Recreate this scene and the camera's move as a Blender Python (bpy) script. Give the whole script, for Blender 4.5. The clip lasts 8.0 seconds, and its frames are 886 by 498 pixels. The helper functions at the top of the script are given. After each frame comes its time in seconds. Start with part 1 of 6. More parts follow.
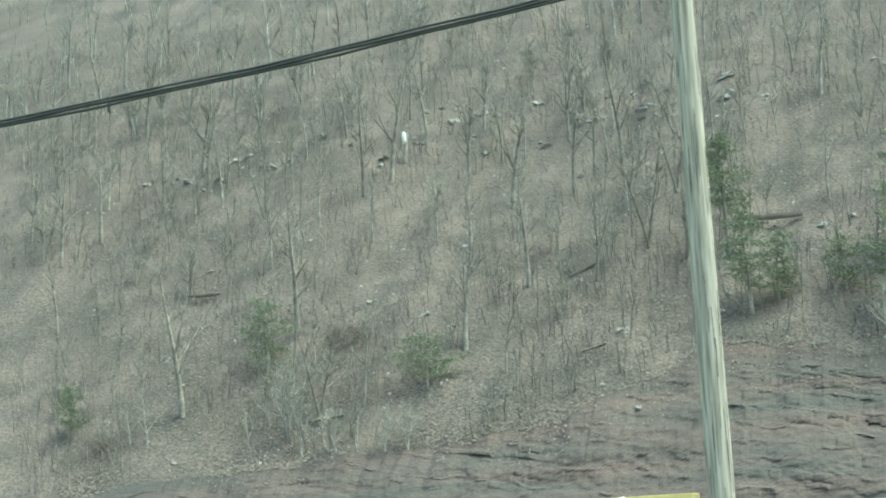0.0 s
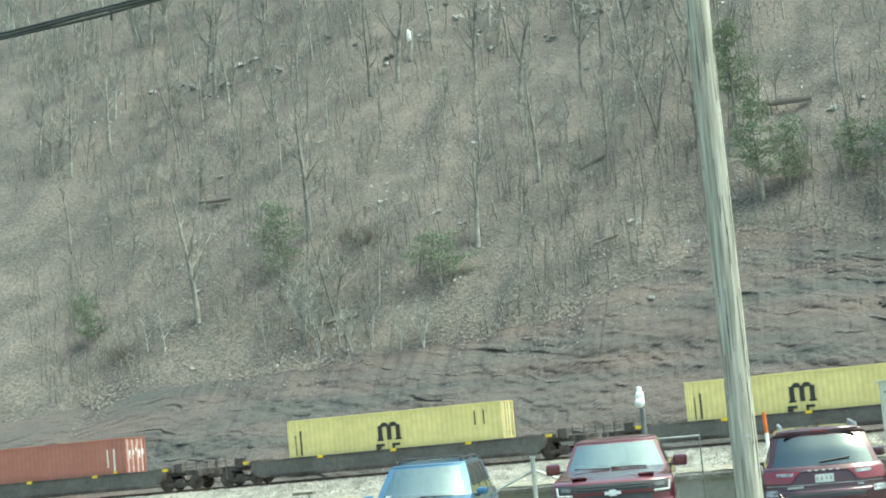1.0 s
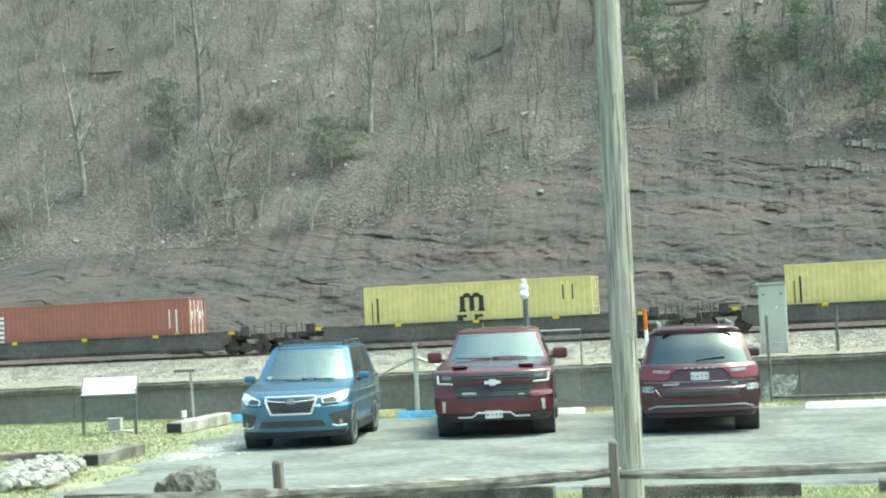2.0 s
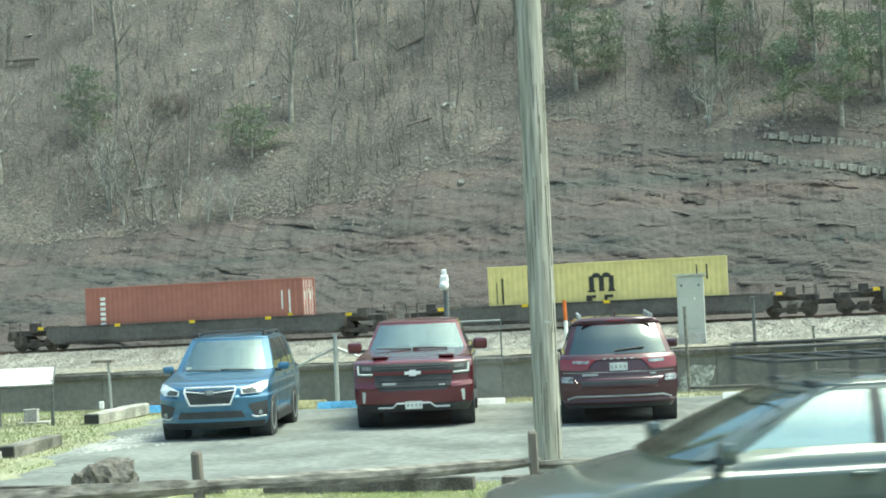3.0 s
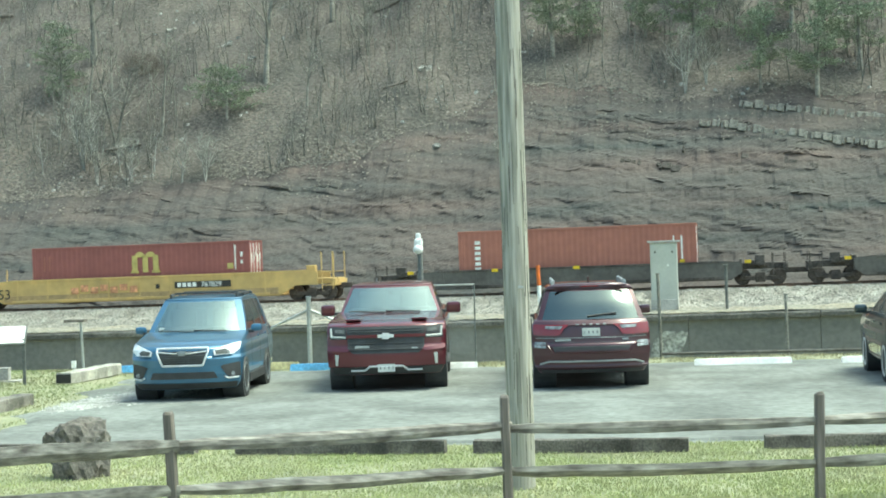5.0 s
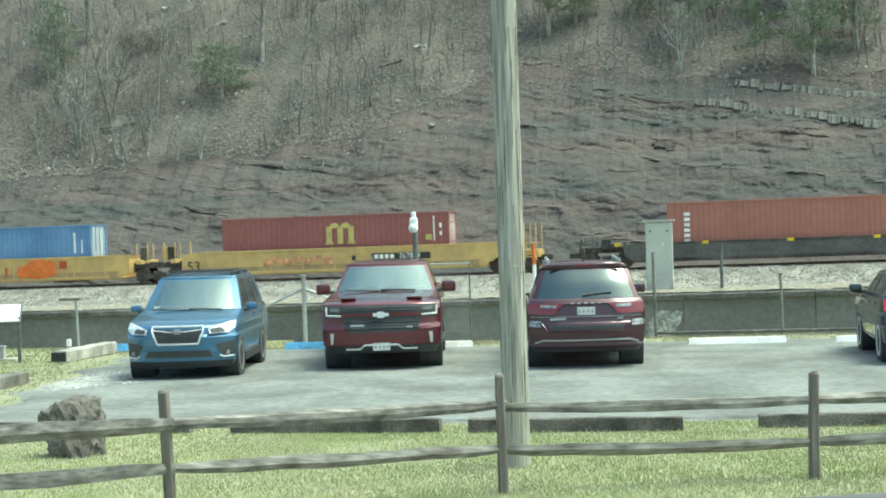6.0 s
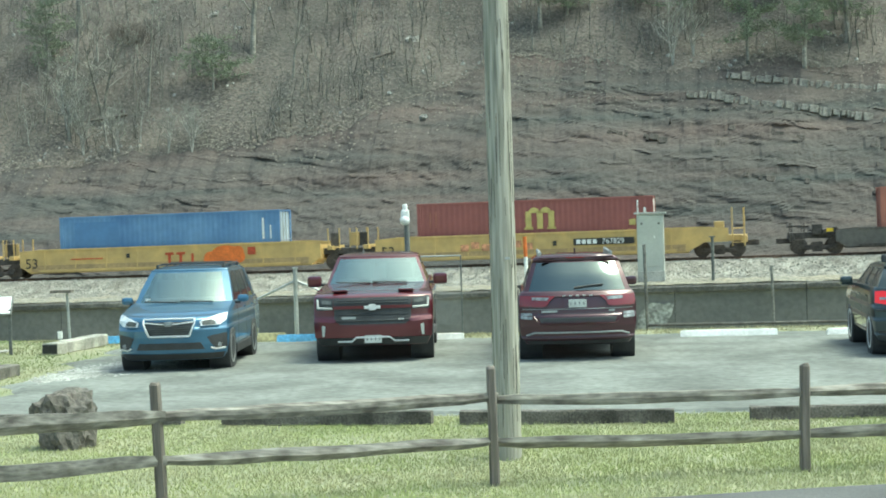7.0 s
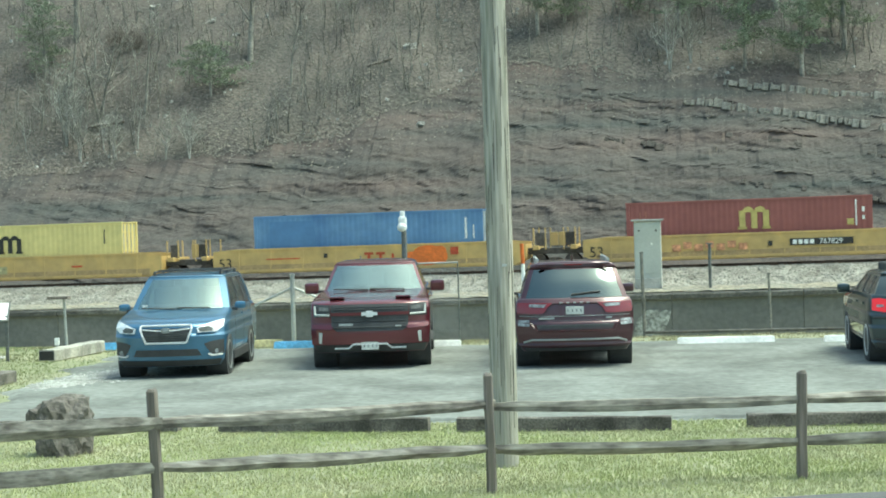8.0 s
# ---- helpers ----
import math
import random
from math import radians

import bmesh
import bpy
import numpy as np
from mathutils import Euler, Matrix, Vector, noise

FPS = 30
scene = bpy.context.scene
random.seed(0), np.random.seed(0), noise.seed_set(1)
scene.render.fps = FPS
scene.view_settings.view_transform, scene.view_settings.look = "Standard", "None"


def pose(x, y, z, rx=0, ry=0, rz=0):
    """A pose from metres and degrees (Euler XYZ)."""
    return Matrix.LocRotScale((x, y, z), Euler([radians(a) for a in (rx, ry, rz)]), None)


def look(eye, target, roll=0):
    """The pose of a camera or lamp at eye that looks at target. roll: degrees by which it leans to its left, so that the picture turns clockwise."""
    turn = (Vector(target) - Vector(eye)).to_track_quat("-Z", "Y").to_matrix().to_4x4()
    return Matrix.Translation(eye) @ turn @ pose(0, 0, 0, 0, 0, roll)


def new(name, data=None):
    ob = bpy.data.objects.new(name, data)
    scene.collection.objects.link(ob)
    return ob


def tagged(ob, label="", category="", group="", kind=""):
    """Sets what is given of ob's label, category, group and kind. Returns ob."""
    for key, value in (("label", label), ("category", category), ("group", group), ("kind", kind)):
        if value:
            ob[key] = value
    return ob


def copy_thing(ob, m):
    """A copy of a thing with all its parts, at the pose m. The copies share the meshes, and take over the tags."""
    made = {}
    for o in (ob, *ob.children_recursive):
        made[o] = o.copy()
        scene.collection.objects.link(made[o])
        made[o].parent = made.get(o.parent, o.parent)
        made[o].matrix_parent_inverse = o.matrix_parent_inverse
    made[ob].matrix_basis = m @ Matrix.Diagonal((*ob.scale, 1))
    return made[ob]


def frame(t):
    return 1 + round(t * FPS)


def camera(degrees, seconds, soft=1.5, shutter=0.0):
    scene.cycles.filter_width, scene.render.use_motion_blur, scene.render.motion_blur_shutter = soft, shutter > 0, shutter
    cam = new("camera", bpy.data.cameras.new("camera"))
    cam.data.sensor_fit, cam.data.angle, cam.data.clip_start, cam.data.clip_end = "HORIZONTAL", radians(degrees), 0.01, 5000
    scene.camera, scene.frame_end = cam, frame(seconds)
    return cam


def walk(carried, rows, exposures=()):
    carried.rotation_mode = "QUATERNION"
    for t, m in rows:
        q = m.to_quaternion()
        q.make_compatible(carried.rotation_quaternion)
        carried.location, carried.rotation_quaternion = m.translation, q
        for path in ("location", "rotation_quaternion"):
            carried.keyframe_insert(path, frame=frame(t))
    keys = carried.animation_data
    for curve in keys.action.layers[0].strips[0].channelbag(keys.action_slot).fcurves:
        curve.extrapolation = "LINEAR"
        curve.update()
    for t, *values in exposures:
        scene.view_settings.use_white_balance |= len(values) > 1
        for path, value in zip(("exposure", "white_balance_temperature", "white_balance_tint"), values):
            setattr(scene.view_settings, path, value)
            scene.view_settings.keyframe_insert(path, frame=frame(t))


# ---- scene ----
cam = camera(29.3, 8.0, soft=1.85, shutter=0.15)
EYE = 2.3
ROWS = [
    (0.0, 99.363, 3.105, 7.282),
    (0.2, 98.974, 3.785, 6.491),
    (0.3, 98.48, 4.047, 6.521),
    (0.5, 97.38, 4.761, 5.929),
    (0.6, 96.939, 4.95, 5.46),
    (0.7, 96.742, 5.441, 4.822),
    (0.8, 96.525, 5.394, 5.411),
    (0.9, 96.201, 5.228, 6.736),
    (1.0, 95.938, 5.027, 7.902),
    (1.1, 95.704, 4.9, 6.859),
    (1.2, 95.439, 4.497, 6.423),
    (1.3, 94.712, 4.284, 5.964),
    (1.4, 93.786, 4.863, 5.875),
    (1.5, 93.035, 4.741, 5.97),
    (1.6, 92.507, 4.372, 5.816),
    (1.7, 92.252, 4.076, 5.562),
    (1.8, 92.223, 3.85, 5.261),
    (1.9, 92.124, 3.217, 4.883),
    (2.0, 91.842, 2.599, 3.996),
    (2.1, 91.6, 1.992, 3.344),
    (2.2, 91.307, 1.642, 2.708),
    (3.3, 91.577, 2.624, 1.182),
    (3.4, 91.716, 2.65, 1.708),
    (3.5, 91.779, 2.623, 2.129),
    (3.6, 91.697, 2.586, 2.117),
    (3.7, 91.504, 2.469, 1.515),
    (3.8, 91.282, 2.278, 0.698),
    (3.9, 91.03, 2.143, -0.132),
    (4.0, 90.813, 1.949, -0.797),
    (4.2, 90.592, 1.744, -0.956),
    (4.3, 90.537, 1.74, -0.413),
    (4.5, 90.402, 1.812, 0.192),
    (4.6, 90.338, 1.878, 0.338),
    (4.7, 90.292, 1.798, 0.43),
    (5.8, 89.598, 1.768, 0.354),
    (6.0, 89.428, 1.711, 0.263),
    (6.2, 89.285, 1.787, 0.186),
    (6.5, 89.15, 1.772, 0.08),
    (7.0, 89.159, 1.697, -0.024),
    (7.5, 89.309, 1.665, -0.067),
    (8.0, 89.388, 1.631, -0.117),
]
walk(cam, [(t, pose(0, 0, EYE, rx, ry, rz)) for t, rx, ry, rz in ROWS],
     exposures=[(t, e, 6200, -19.5) for t, e in ((0.0, 1.48), (1.5, 1.53), (2.0, 1.45), (3.5, 1.24), (4.0, 1.3), (4.5, 1.29), (6.0, 1.17), (7.0, 1.1), (8.0, 1.07))])

# world: overcast daylight, a broad weak sun high on the right
world = bpy.data.worlds.new("overcast")
scene.world = world
world.use_nodes = True
wn = world.node_tree.nodes
sky = wn.new("ShaderNodeTexSky")
sky.sky_type, sky.sun_disc = "NISHITA", False
sky.sun_elevation, sky.sun_rotation = radians(65), radians(85)
sky.air_density, sky.dust_density, sky.ozone_density = 1.0, 5.0, 1.0
wn["Background"].inputs["Strength"].default_value = 0.15
world.node_tree.links.new(sky.outputs[0], wn["Background"].inputs["Color"])
sun = new("sun", bpy.data.lights.new("sun", "SUN"))
sun.data.energy, sun.data.angle, sun.data.color = 1.1, radians(25), (1.0, 0.96, 0.91)
sun.matrix_world = look((58, -8, 125), (0, 0, 0))


# ---- materials ----
def mat(name, base, rough=0.8, metal=0.0, var=0.2, coarse=0.8, fine=14.0, bump=0.15, tint=None, coat=0.0, island=0.0, spec=0.5, stretch=None, dip=0.0, grain=None):
    """A procedural surface: base colour varied at a coarse and a fine scale, with fine relief."""
    m = bpy.data.materials.new(name)
    m.use_nodes = True
    nt = m.node_tree
    b = nt.nodes["Principled BSDF"]
    b.inputs["Roughness"].default_value, b.inputs["Metallic"].default_value = rough, metal
    b.inputs["Coat Weight"].default_value = coat
    b.inputs["Coat Roughness"].default_value = 0.06
    b.inputs["Specular IOR Level"].default_value = spec
    tc = nt.nodes.new("ShaderNodeTexCoord")
    big, small = nt.nodes.new("ShaderNodeTexNoise"), nt.nodes.new("ShaderNodeTexNoise")
    for n, s, dd in ((big, coarse, 5), (small, fine, 4)):
        n.inputs["Scale"].default_value, n.inputs["Detail"].default_value = s, dd
        if stretch and n is big:
            mp = nt.nodes.new("ShaderNodeMapping")
            mp.inputs["Rotation"].default_value = (0, radians(dip), 0)
            mp.inputs["Scale"].default_value = stretch
            nt.links.new(tc.outputs["Object"], mp.inputs["Vector"])
            nt.links.new(mp.outputs[0], n.inputs["Vector"])
        elif grain and n is small:
            mp = nt.nodes.new("ShaderNodeMapping")
            mp.inputs["Scale"].default_value = grain
            nt.links.new(tc.outputs["Object"], mp.inputs["Vector"])
            nt.links.new(mp.outputs[0], n.inputs["Vector"])
        else:
            nt.links.new(tc.outputs["Object"], n.inputs["Vector"])
    mix = nt.nodes.new("ShaderNodeMix")
    mix.data_type = "RGBA"
    tint = tint or tuple(c * (1 - 1.6 * var) for c in base)
    mix.inputs[6].default_value = (*[min(1, c * (1 + var)) for c in base], 1)
    mix.inputs[7].default_value = (*tint, 1)
    ramp = nt.nodes.new("ShaderNodeMapRange")
    ramp.inputs[1].default_value, ramp.inputs[2].default_value = 0.35, 0.68
    nt.links.new(big.outputs[0], ramp.inputs[0])
    nt.links.new(ramp.outputs[0], mix.inputs[0])
    grain = nt.nodes.new("ShaderNodeMapRange")
    grain.inputs[1].default_value, grain.inputs[2].default_value = 0.3, 0.7
    grain.inputs[3].default_value, grain.inputs[4].default_value = 1 - 1.3 * var, 1 + 1.1 * var
    nt.links.new(small.outputs[0], grain.inputs[0])
    mul = nt.nodes.new("ShaderNodeVectorMath")
    mul.operation = "SCALE"
    nt.links.new(mix.outputs[2], mul.inputs[0])
    nt.links.new(grain.outputs[0], mul.inputs["Scale"])
    last = mul
    if island:
        geo = nt.nodes.new("ShaderNodeNewGeometry")
        info = nt.nodes.new("ShaderNodeObjectInfo")
        add = nt.nodes.new("ShaderNodeMath")
        add.operation = "ADD"
        nt.links.new(geo.outputs["Random Per Island"], add.inputs[0])
        nt.links.new(info.outputs["Random"], add.inputs[1])
        mr = nt.nodes.new("ShaderNodeMapRange")
        mr.inputs[1].default_value, mr.inputs[2].default_value = 0, 2
        mr.inputs[3].default_value, mr.inputs[4].default_value = 1 - island, 1 + island
        nt.links.new(add.outputs[0], mr.inputs[0])
        last = nt.nodes.new("ShaderNodeVectorMath")
        last.operation = "SCALE"
        nt.links.new(mul.outputs[0], last.inputs[0])
        nt.links.new(mr.outputs[0], last.inputs["Scale"])
    nt.links.new(last.outputs[0], b.inputs["Base Color"])
    if bump:
        bp = nt.nodes.new("ShaderNodeBump")
        bp.inputs["Strength"].default_value, bp.inputs["Distance"].default_value = bump, 0.4 / fine
        nt.links.new(small.outputs[0], bp.inputs["Height"])
        nt.links.new(bp.outputs[0], b.inputs["Normal"])
    return m


def glass_mat(name, tint, rough=0.02, ior=1.6, sheen=(1, 1, 1)):
    m = bpy.data.materials.new(name)
    m.use_nodes = True
    b = m.node_tree.nodes["Principled BSDF"]
    b.inputs["Base Color"].default_value = (*tint, 1)
    b.inputs["Transmission Weight"].default_value = 1
    b.inputs["Specular Tint"].default_value = (*sheen, 1)
    b.inputs["Roughness"].default_value, b.inputs["IOR"].default_value = rough, ior
    return m


def glow_mat(name, col, strength):
    m = bpy.data.materials.new(name)
    m.use_nodes = True
    b = m.node_tree.nodes["Principled BSDF"]
    b.inputs["Base Color"].default_value = (*col, 1)
    b.inputs["Emission Color"].default_value = (*col, 1)
    b.inputs["Emission Strength"].default_value = strength
    b.inputs["Roughness"].default_value = 0.2
    return m


M = dict(
    road=mat("road_asphalt", (0.11, 0.11, 0.11), 0.9, var=0.2, coarse=0.5, fine=40, bump=0.4),
    lot=mat("lot_gravel", (0.198, 0.207, 0.19), 0.95, var=0.19, coarse=0.9, fine=6.5, bump=0.5, tint=(0.125, 0.13, 0.118), stretch=(0.8, 0.7, 1.0)),
    pale_gravel=mat("pale_gravel", (0.42, 0.42, 0.39), 0.95, var=0.2, coarse=1.5, fine=18, bump=0.3, island=0.3),
    lane=mat("lane_asphalt", (0.195, 0.203, 0.188), 0.92, var=0.17, coarse=0.7, fine=8, bump=0.25, tint=(0.145, 0.15, 0.138)),
    skirt=mat("grimy_well_car_yellow", (0.40, 0.275, 0.13), 0.7, 0.0, var=0.14, coarse=0.9, fine=7, bump=0.05, tint=(0.32, 0.225, 0.115)),
    brush=mat("brown_brush", (0.21, 0.18, 0.155), 0.9, var=0.25, coarse=1.2, fine=9, bump=0, island=0.3),
    soil=mat("verge_soil", (0.255, 0.25, 0.165), 0.95, var=0.3, coarse=0.7, fine=18, bump=0.5, tint=(0.24, 0.255, 0.14)),
    grass=mat("grass", (0.35, 0.385, 0.165), 0.8, var=0.14, coarse=0.6, fine=2, bump=0, tint=(0.46, 0.445, 0.27), island=0.18),
    lawn=mat("lawn_grass", (0.225, 0.27, 0.115), 0.8, var=0.18, coarse=0.4, fine=2, bump=0, tint=(0.31, 0.30, 0.16), island=0.15),
    weeds=mat("dry_weeds", (0.38, 0.34, 0.22), 0.85, var=0.3, coarse=1.5, fine=6, bump=0, tint=(0.27, 0.26, 0.14), island=0.4),
    litter=mat("leaf_litter", (0.11, 0.094, 0.08), 0.95, var=0.4, coarse=0.22, fine=4.5, bump=0.9, tint=(0.08, 0.075, 0.065)),
    leaf=mat("fallen_leaves", (0.142, 0.124, 0.106), 0.9, var=0.3, coarse=0.14, fine=4, bump=0, tint=(0.125, 0.12, 0.105), island=0.5),
    rock=mat("shale_rock", (0.099, 0.076, 0.066), 0.9, var=0.16, coarse=1.0, fine=5, bump=0.5, tint=(0.066, 0.068, 0.062), stretch=(0.05, 0.05, 0.75), dip=-9),
    slab=mat("rock_slab", (0.18, 0.15, 0.13), 0.9, var=0.3, coarse=0.9, fine=8, bump=0.6, island=0.4),
    boulder=mat("boulder_stone", (0.105, 0.092, 0.08), 0.9, var=0.3, coarse=3, fine=24, bump=0.8, tint=(0.165, 0.152, 0.135)),
    bark=mat("grey_bark", (0.24, 0.226, 0.196), 0.9, var=0.35, coarse=1.2, fine=12, bump=0.5, island=0.45),
    twig=mat("twigs", (0.275, 0.275, 0.24), 0.9, var=0.3, coarse=0.6, fine=5, bump=0, island=0.3),
    needle=mat("pine_needles", (0.215, 0.265, 0.19), 0.8, var=0.2, coarse=0.3, fine=5, bump=0, tint=(0.25, 0.28, 0.175), island=0.2),
    wood=mat("weathered_wood", (0.175, 0.15, 0.133), 0.9, var=0.2, coarse=1.0, fine=30, bump=0.7, tint=(0.13, 0.115, 0.095), stretch=(26, 26, 1.5), grain=(1, 1, 0.08)),
    rail_wood=mat("split_rail_wood", (0.255, 0.238, 0.205), 0.9, var=0.3, coarse=1.0, fine=30, bump=0.7, tint=(0.125, 0.11, 0.095), stretch=(4.5, 9, 9), grain=(0.1, 1, 1)),
    pole=mat("pole_wood", (0.385, 0.365, 0.32), 0.9, var=0.2, coarse=1.0, fine=34, bump=0.8, tint=(0.25, 0.245, 0.20), stretch=(34, 34, 1.1), grain=(1, 1, 0.06)),
    timber=mat("old_timber", (0.15, 0.135, 0.118), 0.95, var=0.35, coarse=3, fine=40, bump=0.6),
    grey_timber=mat("grey_timber", (0.22, 0.205, 0.18), 0.92, var=0.3, coarse=3, fine=30, bump=0.5),
    pale_timber=mat("pale_timber", (0.42, 0.405, 0.355), 0.9, var=0.25, coarse=3, fine=30, bump=0.5),
    concrete=mat("concrete", (0.40, 0.39, 0.36), 0.9, var=0.22, coarse=1.5, fine=20, bump=0.3),
    pale_stone=mat("pale_stone", (0.37, 0.36, 0.325), 0.9, var=0.2, coarse=3, fine=15, bump=0.5, island=0.25),
    sandstone=mat("sandstone", (0.25, 0.238, 0.208), 0.9, var=0.3, coarse=1.5, fine=9, bump=0.6, island=0.35),
    wall=mat("stained_concrete", (0.178, 0.17, 0.155), 0.92, var=0.12, coarse=0.4, fine=4, bump=0.15, tint=(0.14, 0.138, 0.128), stretch=(0.5, 0.5, 1.0)),
    repair=mat("rough_pale_concrete", (0.30, 0.295, 0.265), 0.95, var=0.4, coarse=2.5, fine=7, bump=0.8, tint=(0.2, 0.195, 0.175)),
    coping=mat("coping_concrete", (0.125, 0.117, 0.105), 0.92, var=0.3, coarse=0.9, fine=8, bump=0.3),
    white=mat("white_paint", (0.84, 0.84, 0.81), 0.7, var=0.1, coarse=3, fine=20, bump=0.2),
    blue_paint=mat("blue_kerb_paint", (0.12, 0.33, 0.55), 0.7, var=0.2, coarse=3, fine=20, bump=0.2),
    yellow_kerb=mat("faded_yellow", (0.48, 0.44, 0.24), 0.8, var=0.25, coarse=3, fine=20, bump=0.2),
    trackside=mat("trackside_soil", (0.20, 0.178, 0.135), 0.95, var=0.35, coarse=0.8, fine=5, bump=0.6, tint=(0.25, 0.24, 0.2)),
    ballast=mat("ballast_stone", (0.28, 0.265, 0.23), 0.95, var=0.35, coarse=1.0, fine=9, bump=0.9, tint=(0.215, 0.20, 0.17)),
    ballast_stone=mat("ballast_stones", (0.30, 0.285, 0.25), 0.95, var=0.2, coarse=2.0, fine=9, bump=0, island=0.4),
    steel=mat("rusty_rail", (0.14, 0.09, 0.065), 0.6, 0.4, var=0.3, coarse=2, fine=18),
    rust=mat("dull_weathered_steel", (0.21, 0.20, 0.175), 0.8, 0.1, var=0.25, coarse=2, fine=18, bump=0.1),
    galv=mat("galvanised_steel", (0.45, 0.46, 0.45), 0.5, 0.6, var=0.12, coarse=2, fine=25, bump=0.05),
    grey_metal=mat("cabinet_paint", (0.47, 0.48, 0.45), 0.55, 0.1, var=0.04, coarse=1.2, fine=10, bump=0.05),
    black=mat("black_plastic", (0.052, 0.053, 0.054), 0.6, var=0.15, coarse=4, fine=40, bump=0.05),
    rubber=mat("tyre_rubber", (0.075, 0.077, 0.078), 0.85, var=0.2, coarse=5, fine=50, bump=0.2),
    alloy=mat("alloy", (0.55, 0.56, 0.57), 0.3, 0.9, var=0.06, coarse=4, fine=30, bump=0.0),
    chrome=mat("chrome", (0.78, 0.79, 0.8), 0.12, 1.0, var=0.04, coarse=4, fine=30, bump=0.0),
    grey_steel=mat("grimy_grey_steel", (0.12, 0.112, 0.103), 0.75, 0.1, var=0.15, coarse=0.8, fine=4, bump=0.1),
    dark_steel=mat("dark_well_car_paint", (0.085, 0.074, 0.067), 0.75, 0.1, var=0.35, coarse=0.8, fine=9, bump=0.2),
    bogie=mat("bogie_steel", (0.085, 0.07, 0.06), 0.8, 0.1, var=0.35, coarse=2, fine=14, bump=0.3),
    rail_yellow=mat("well_car_yellow", (0.56, 0.38, 0.14), 0.6, 0.0, var=0.08, coarse=0.7, fine=2.5, bump=0.05, tint=(0.46, 0.325, 0.135)),
    box_yellow=mat("container_yellow", (0.66, 0.56, 0.235), 0.55, var=0.06, coarse=0.5, fine=3, bump=0.0),
    box_red=mat("container_rust_red", (0.33, 0.13, 0.098), 0.6, var=0.06, coarse=0.5, fine=3, bump=0.0),
    box_maroon=mat("container_maroon", (0.255, 0.085, 0.078), 0.6, var=0.06, coarse=0.5, fine=3, bump=0.0),
    box_blue=mat("container_blue", (0.14, 0.25, 0.43), 0.6, var=0.06, coarse=0.5, fine=3, bump=0.0, tint=(0.07, 0.155, 0.34)),
    box_dark_blue=mat("container_blue_repaint", (0.095, 0.195, 0.385), 0.55, var=0.06, coarse=0.5, fine=3, bump=0.0),
    tan=mat("tan_marking", (0.52, 0.43, 0.15), 0.55, var=0.1, coarse=3, fine=20, bump=0.0),
    orange=mat("orange_paint", (0.70, 0.17, 0.03), 0.6, var=0.14, coarse=1, fine=9, bump=0.0),
    red_paint=mat("red_marking", (0.5, 0.08, 0.03), 0.6, var=0.2, coarse=1, fine=9, bump=0.0),
    graffiti=mat("graffiti_pink", (0.62, 0.30, 0.16), 0.6, var=0.25, coarse=3, fine=9, bump=0.0),
    amber=mat("amber_reflector", (0.75, 0.52, 0.03), 0.35, var=0.08, coarse=3, fine=20, bump=0.0),
    ink=mat("black_marking", (0.03, 0.028, 0.026), 0.6, var=0.1, coarse=3, fine=20, bump=0.0),
    paint_blue=mat("car_blue", (0.066, 0.17, 0.28), 0.28, 0.45, var=0.05, coarse=2, fine=60, bump=0.0, coat=1.0),
    paint_red=mat("car_maroon", (0.115, 0.017, 0.025), 0.28, 0.35, var=0.05, coarse=2, fine=60, bump=0.0, coat=1.0),
    paint_plum=mat("car_plum", (0.066, 0.019, 0.027), 0.3, 0.35, var=0.05, coarse=2, fine=60, bump=0.0, coat=1.0),
    paint_teal=mat("car_dark_teal", (0.035, 0.052, 0.054), 0.28, 0.4, var=0.05, coarse=2, fine=60, bump=0.0, coat=1.0),
    paint_dark=mat("car_dark_green", (0.075, 0.098, 0.09), 0.34, 0.2, var=0.05, coarse=2, fine=60, bump=0.0, coat=1.0),
    trim=mat("grey_cabin_trim", (0.13, 0.135, 0.13), 0.8, var=0.2, coarse=2, fine=20, bump=0.05),
    lens_red=mat("red_lens", (0.19, 0.008, 0.012), 0.15, var=0.03, coarse=4, fine=30, bump=0, coat=1.0),
    silver=mat("silver_trim", (0.82, 0.83, 0.83), 0.3, 0.35, var=0.04, coarse=4, fine=30, bump=0),
    box_pale_blue=mat("pale_blue_doors", (0.42, 0.50, 0.58), 0.6, var=0.15, coarse=0.8, fine=8, bump=0.05),
    dim_lens=mat("dim_lens", (0.30, 0.31, 0.31), 0.15, var=0.3, coarse=9, fine=40, bump=0, coat=1.0),
    ledge=mat("jointed_ledge", (0.095, 0.083, 0.072), 0.9, var=0.3, coarse=1.5, fine=9, bump=0.6, island=0.35),
    lens_clear=mat("clear_lens", (0.8, 0.81, 0.81), 0.12, 0.0, var=0.12, coarse=9, fine=40, bump=0, coat=1.0),
    plate=mat("plate_white", (0.58, 0.59, 0.55), 0.5, var=0.06, coarse=6, fine=40, bump=0),
    cable=mat("cable_sheath", (0.035, 0.04, 0.04), 0.6, var=0.2, coarse=2, fine=20, bump=0.1),
    glass=glass_mat("car_glass", (0.55, 0.66, 0.63), 0.02, 1.9),
    rear_glass=glass_mat("rear_glass", (0.02, 0.026, 0.025), 0.10, 2.5, (0.86, 1.0, 0.95)),
    pale_screen=glass_mat("pale_screen_glass", (0.80, 0.90, 0.80), 0.06, 5.5, (0.86, 1.0, 0.80)),
    screen=glass_mat("screen_glass", (0.34, 0.43, 0.40), 0.02, 3.2, (0.84, 1.0, 0.93)),
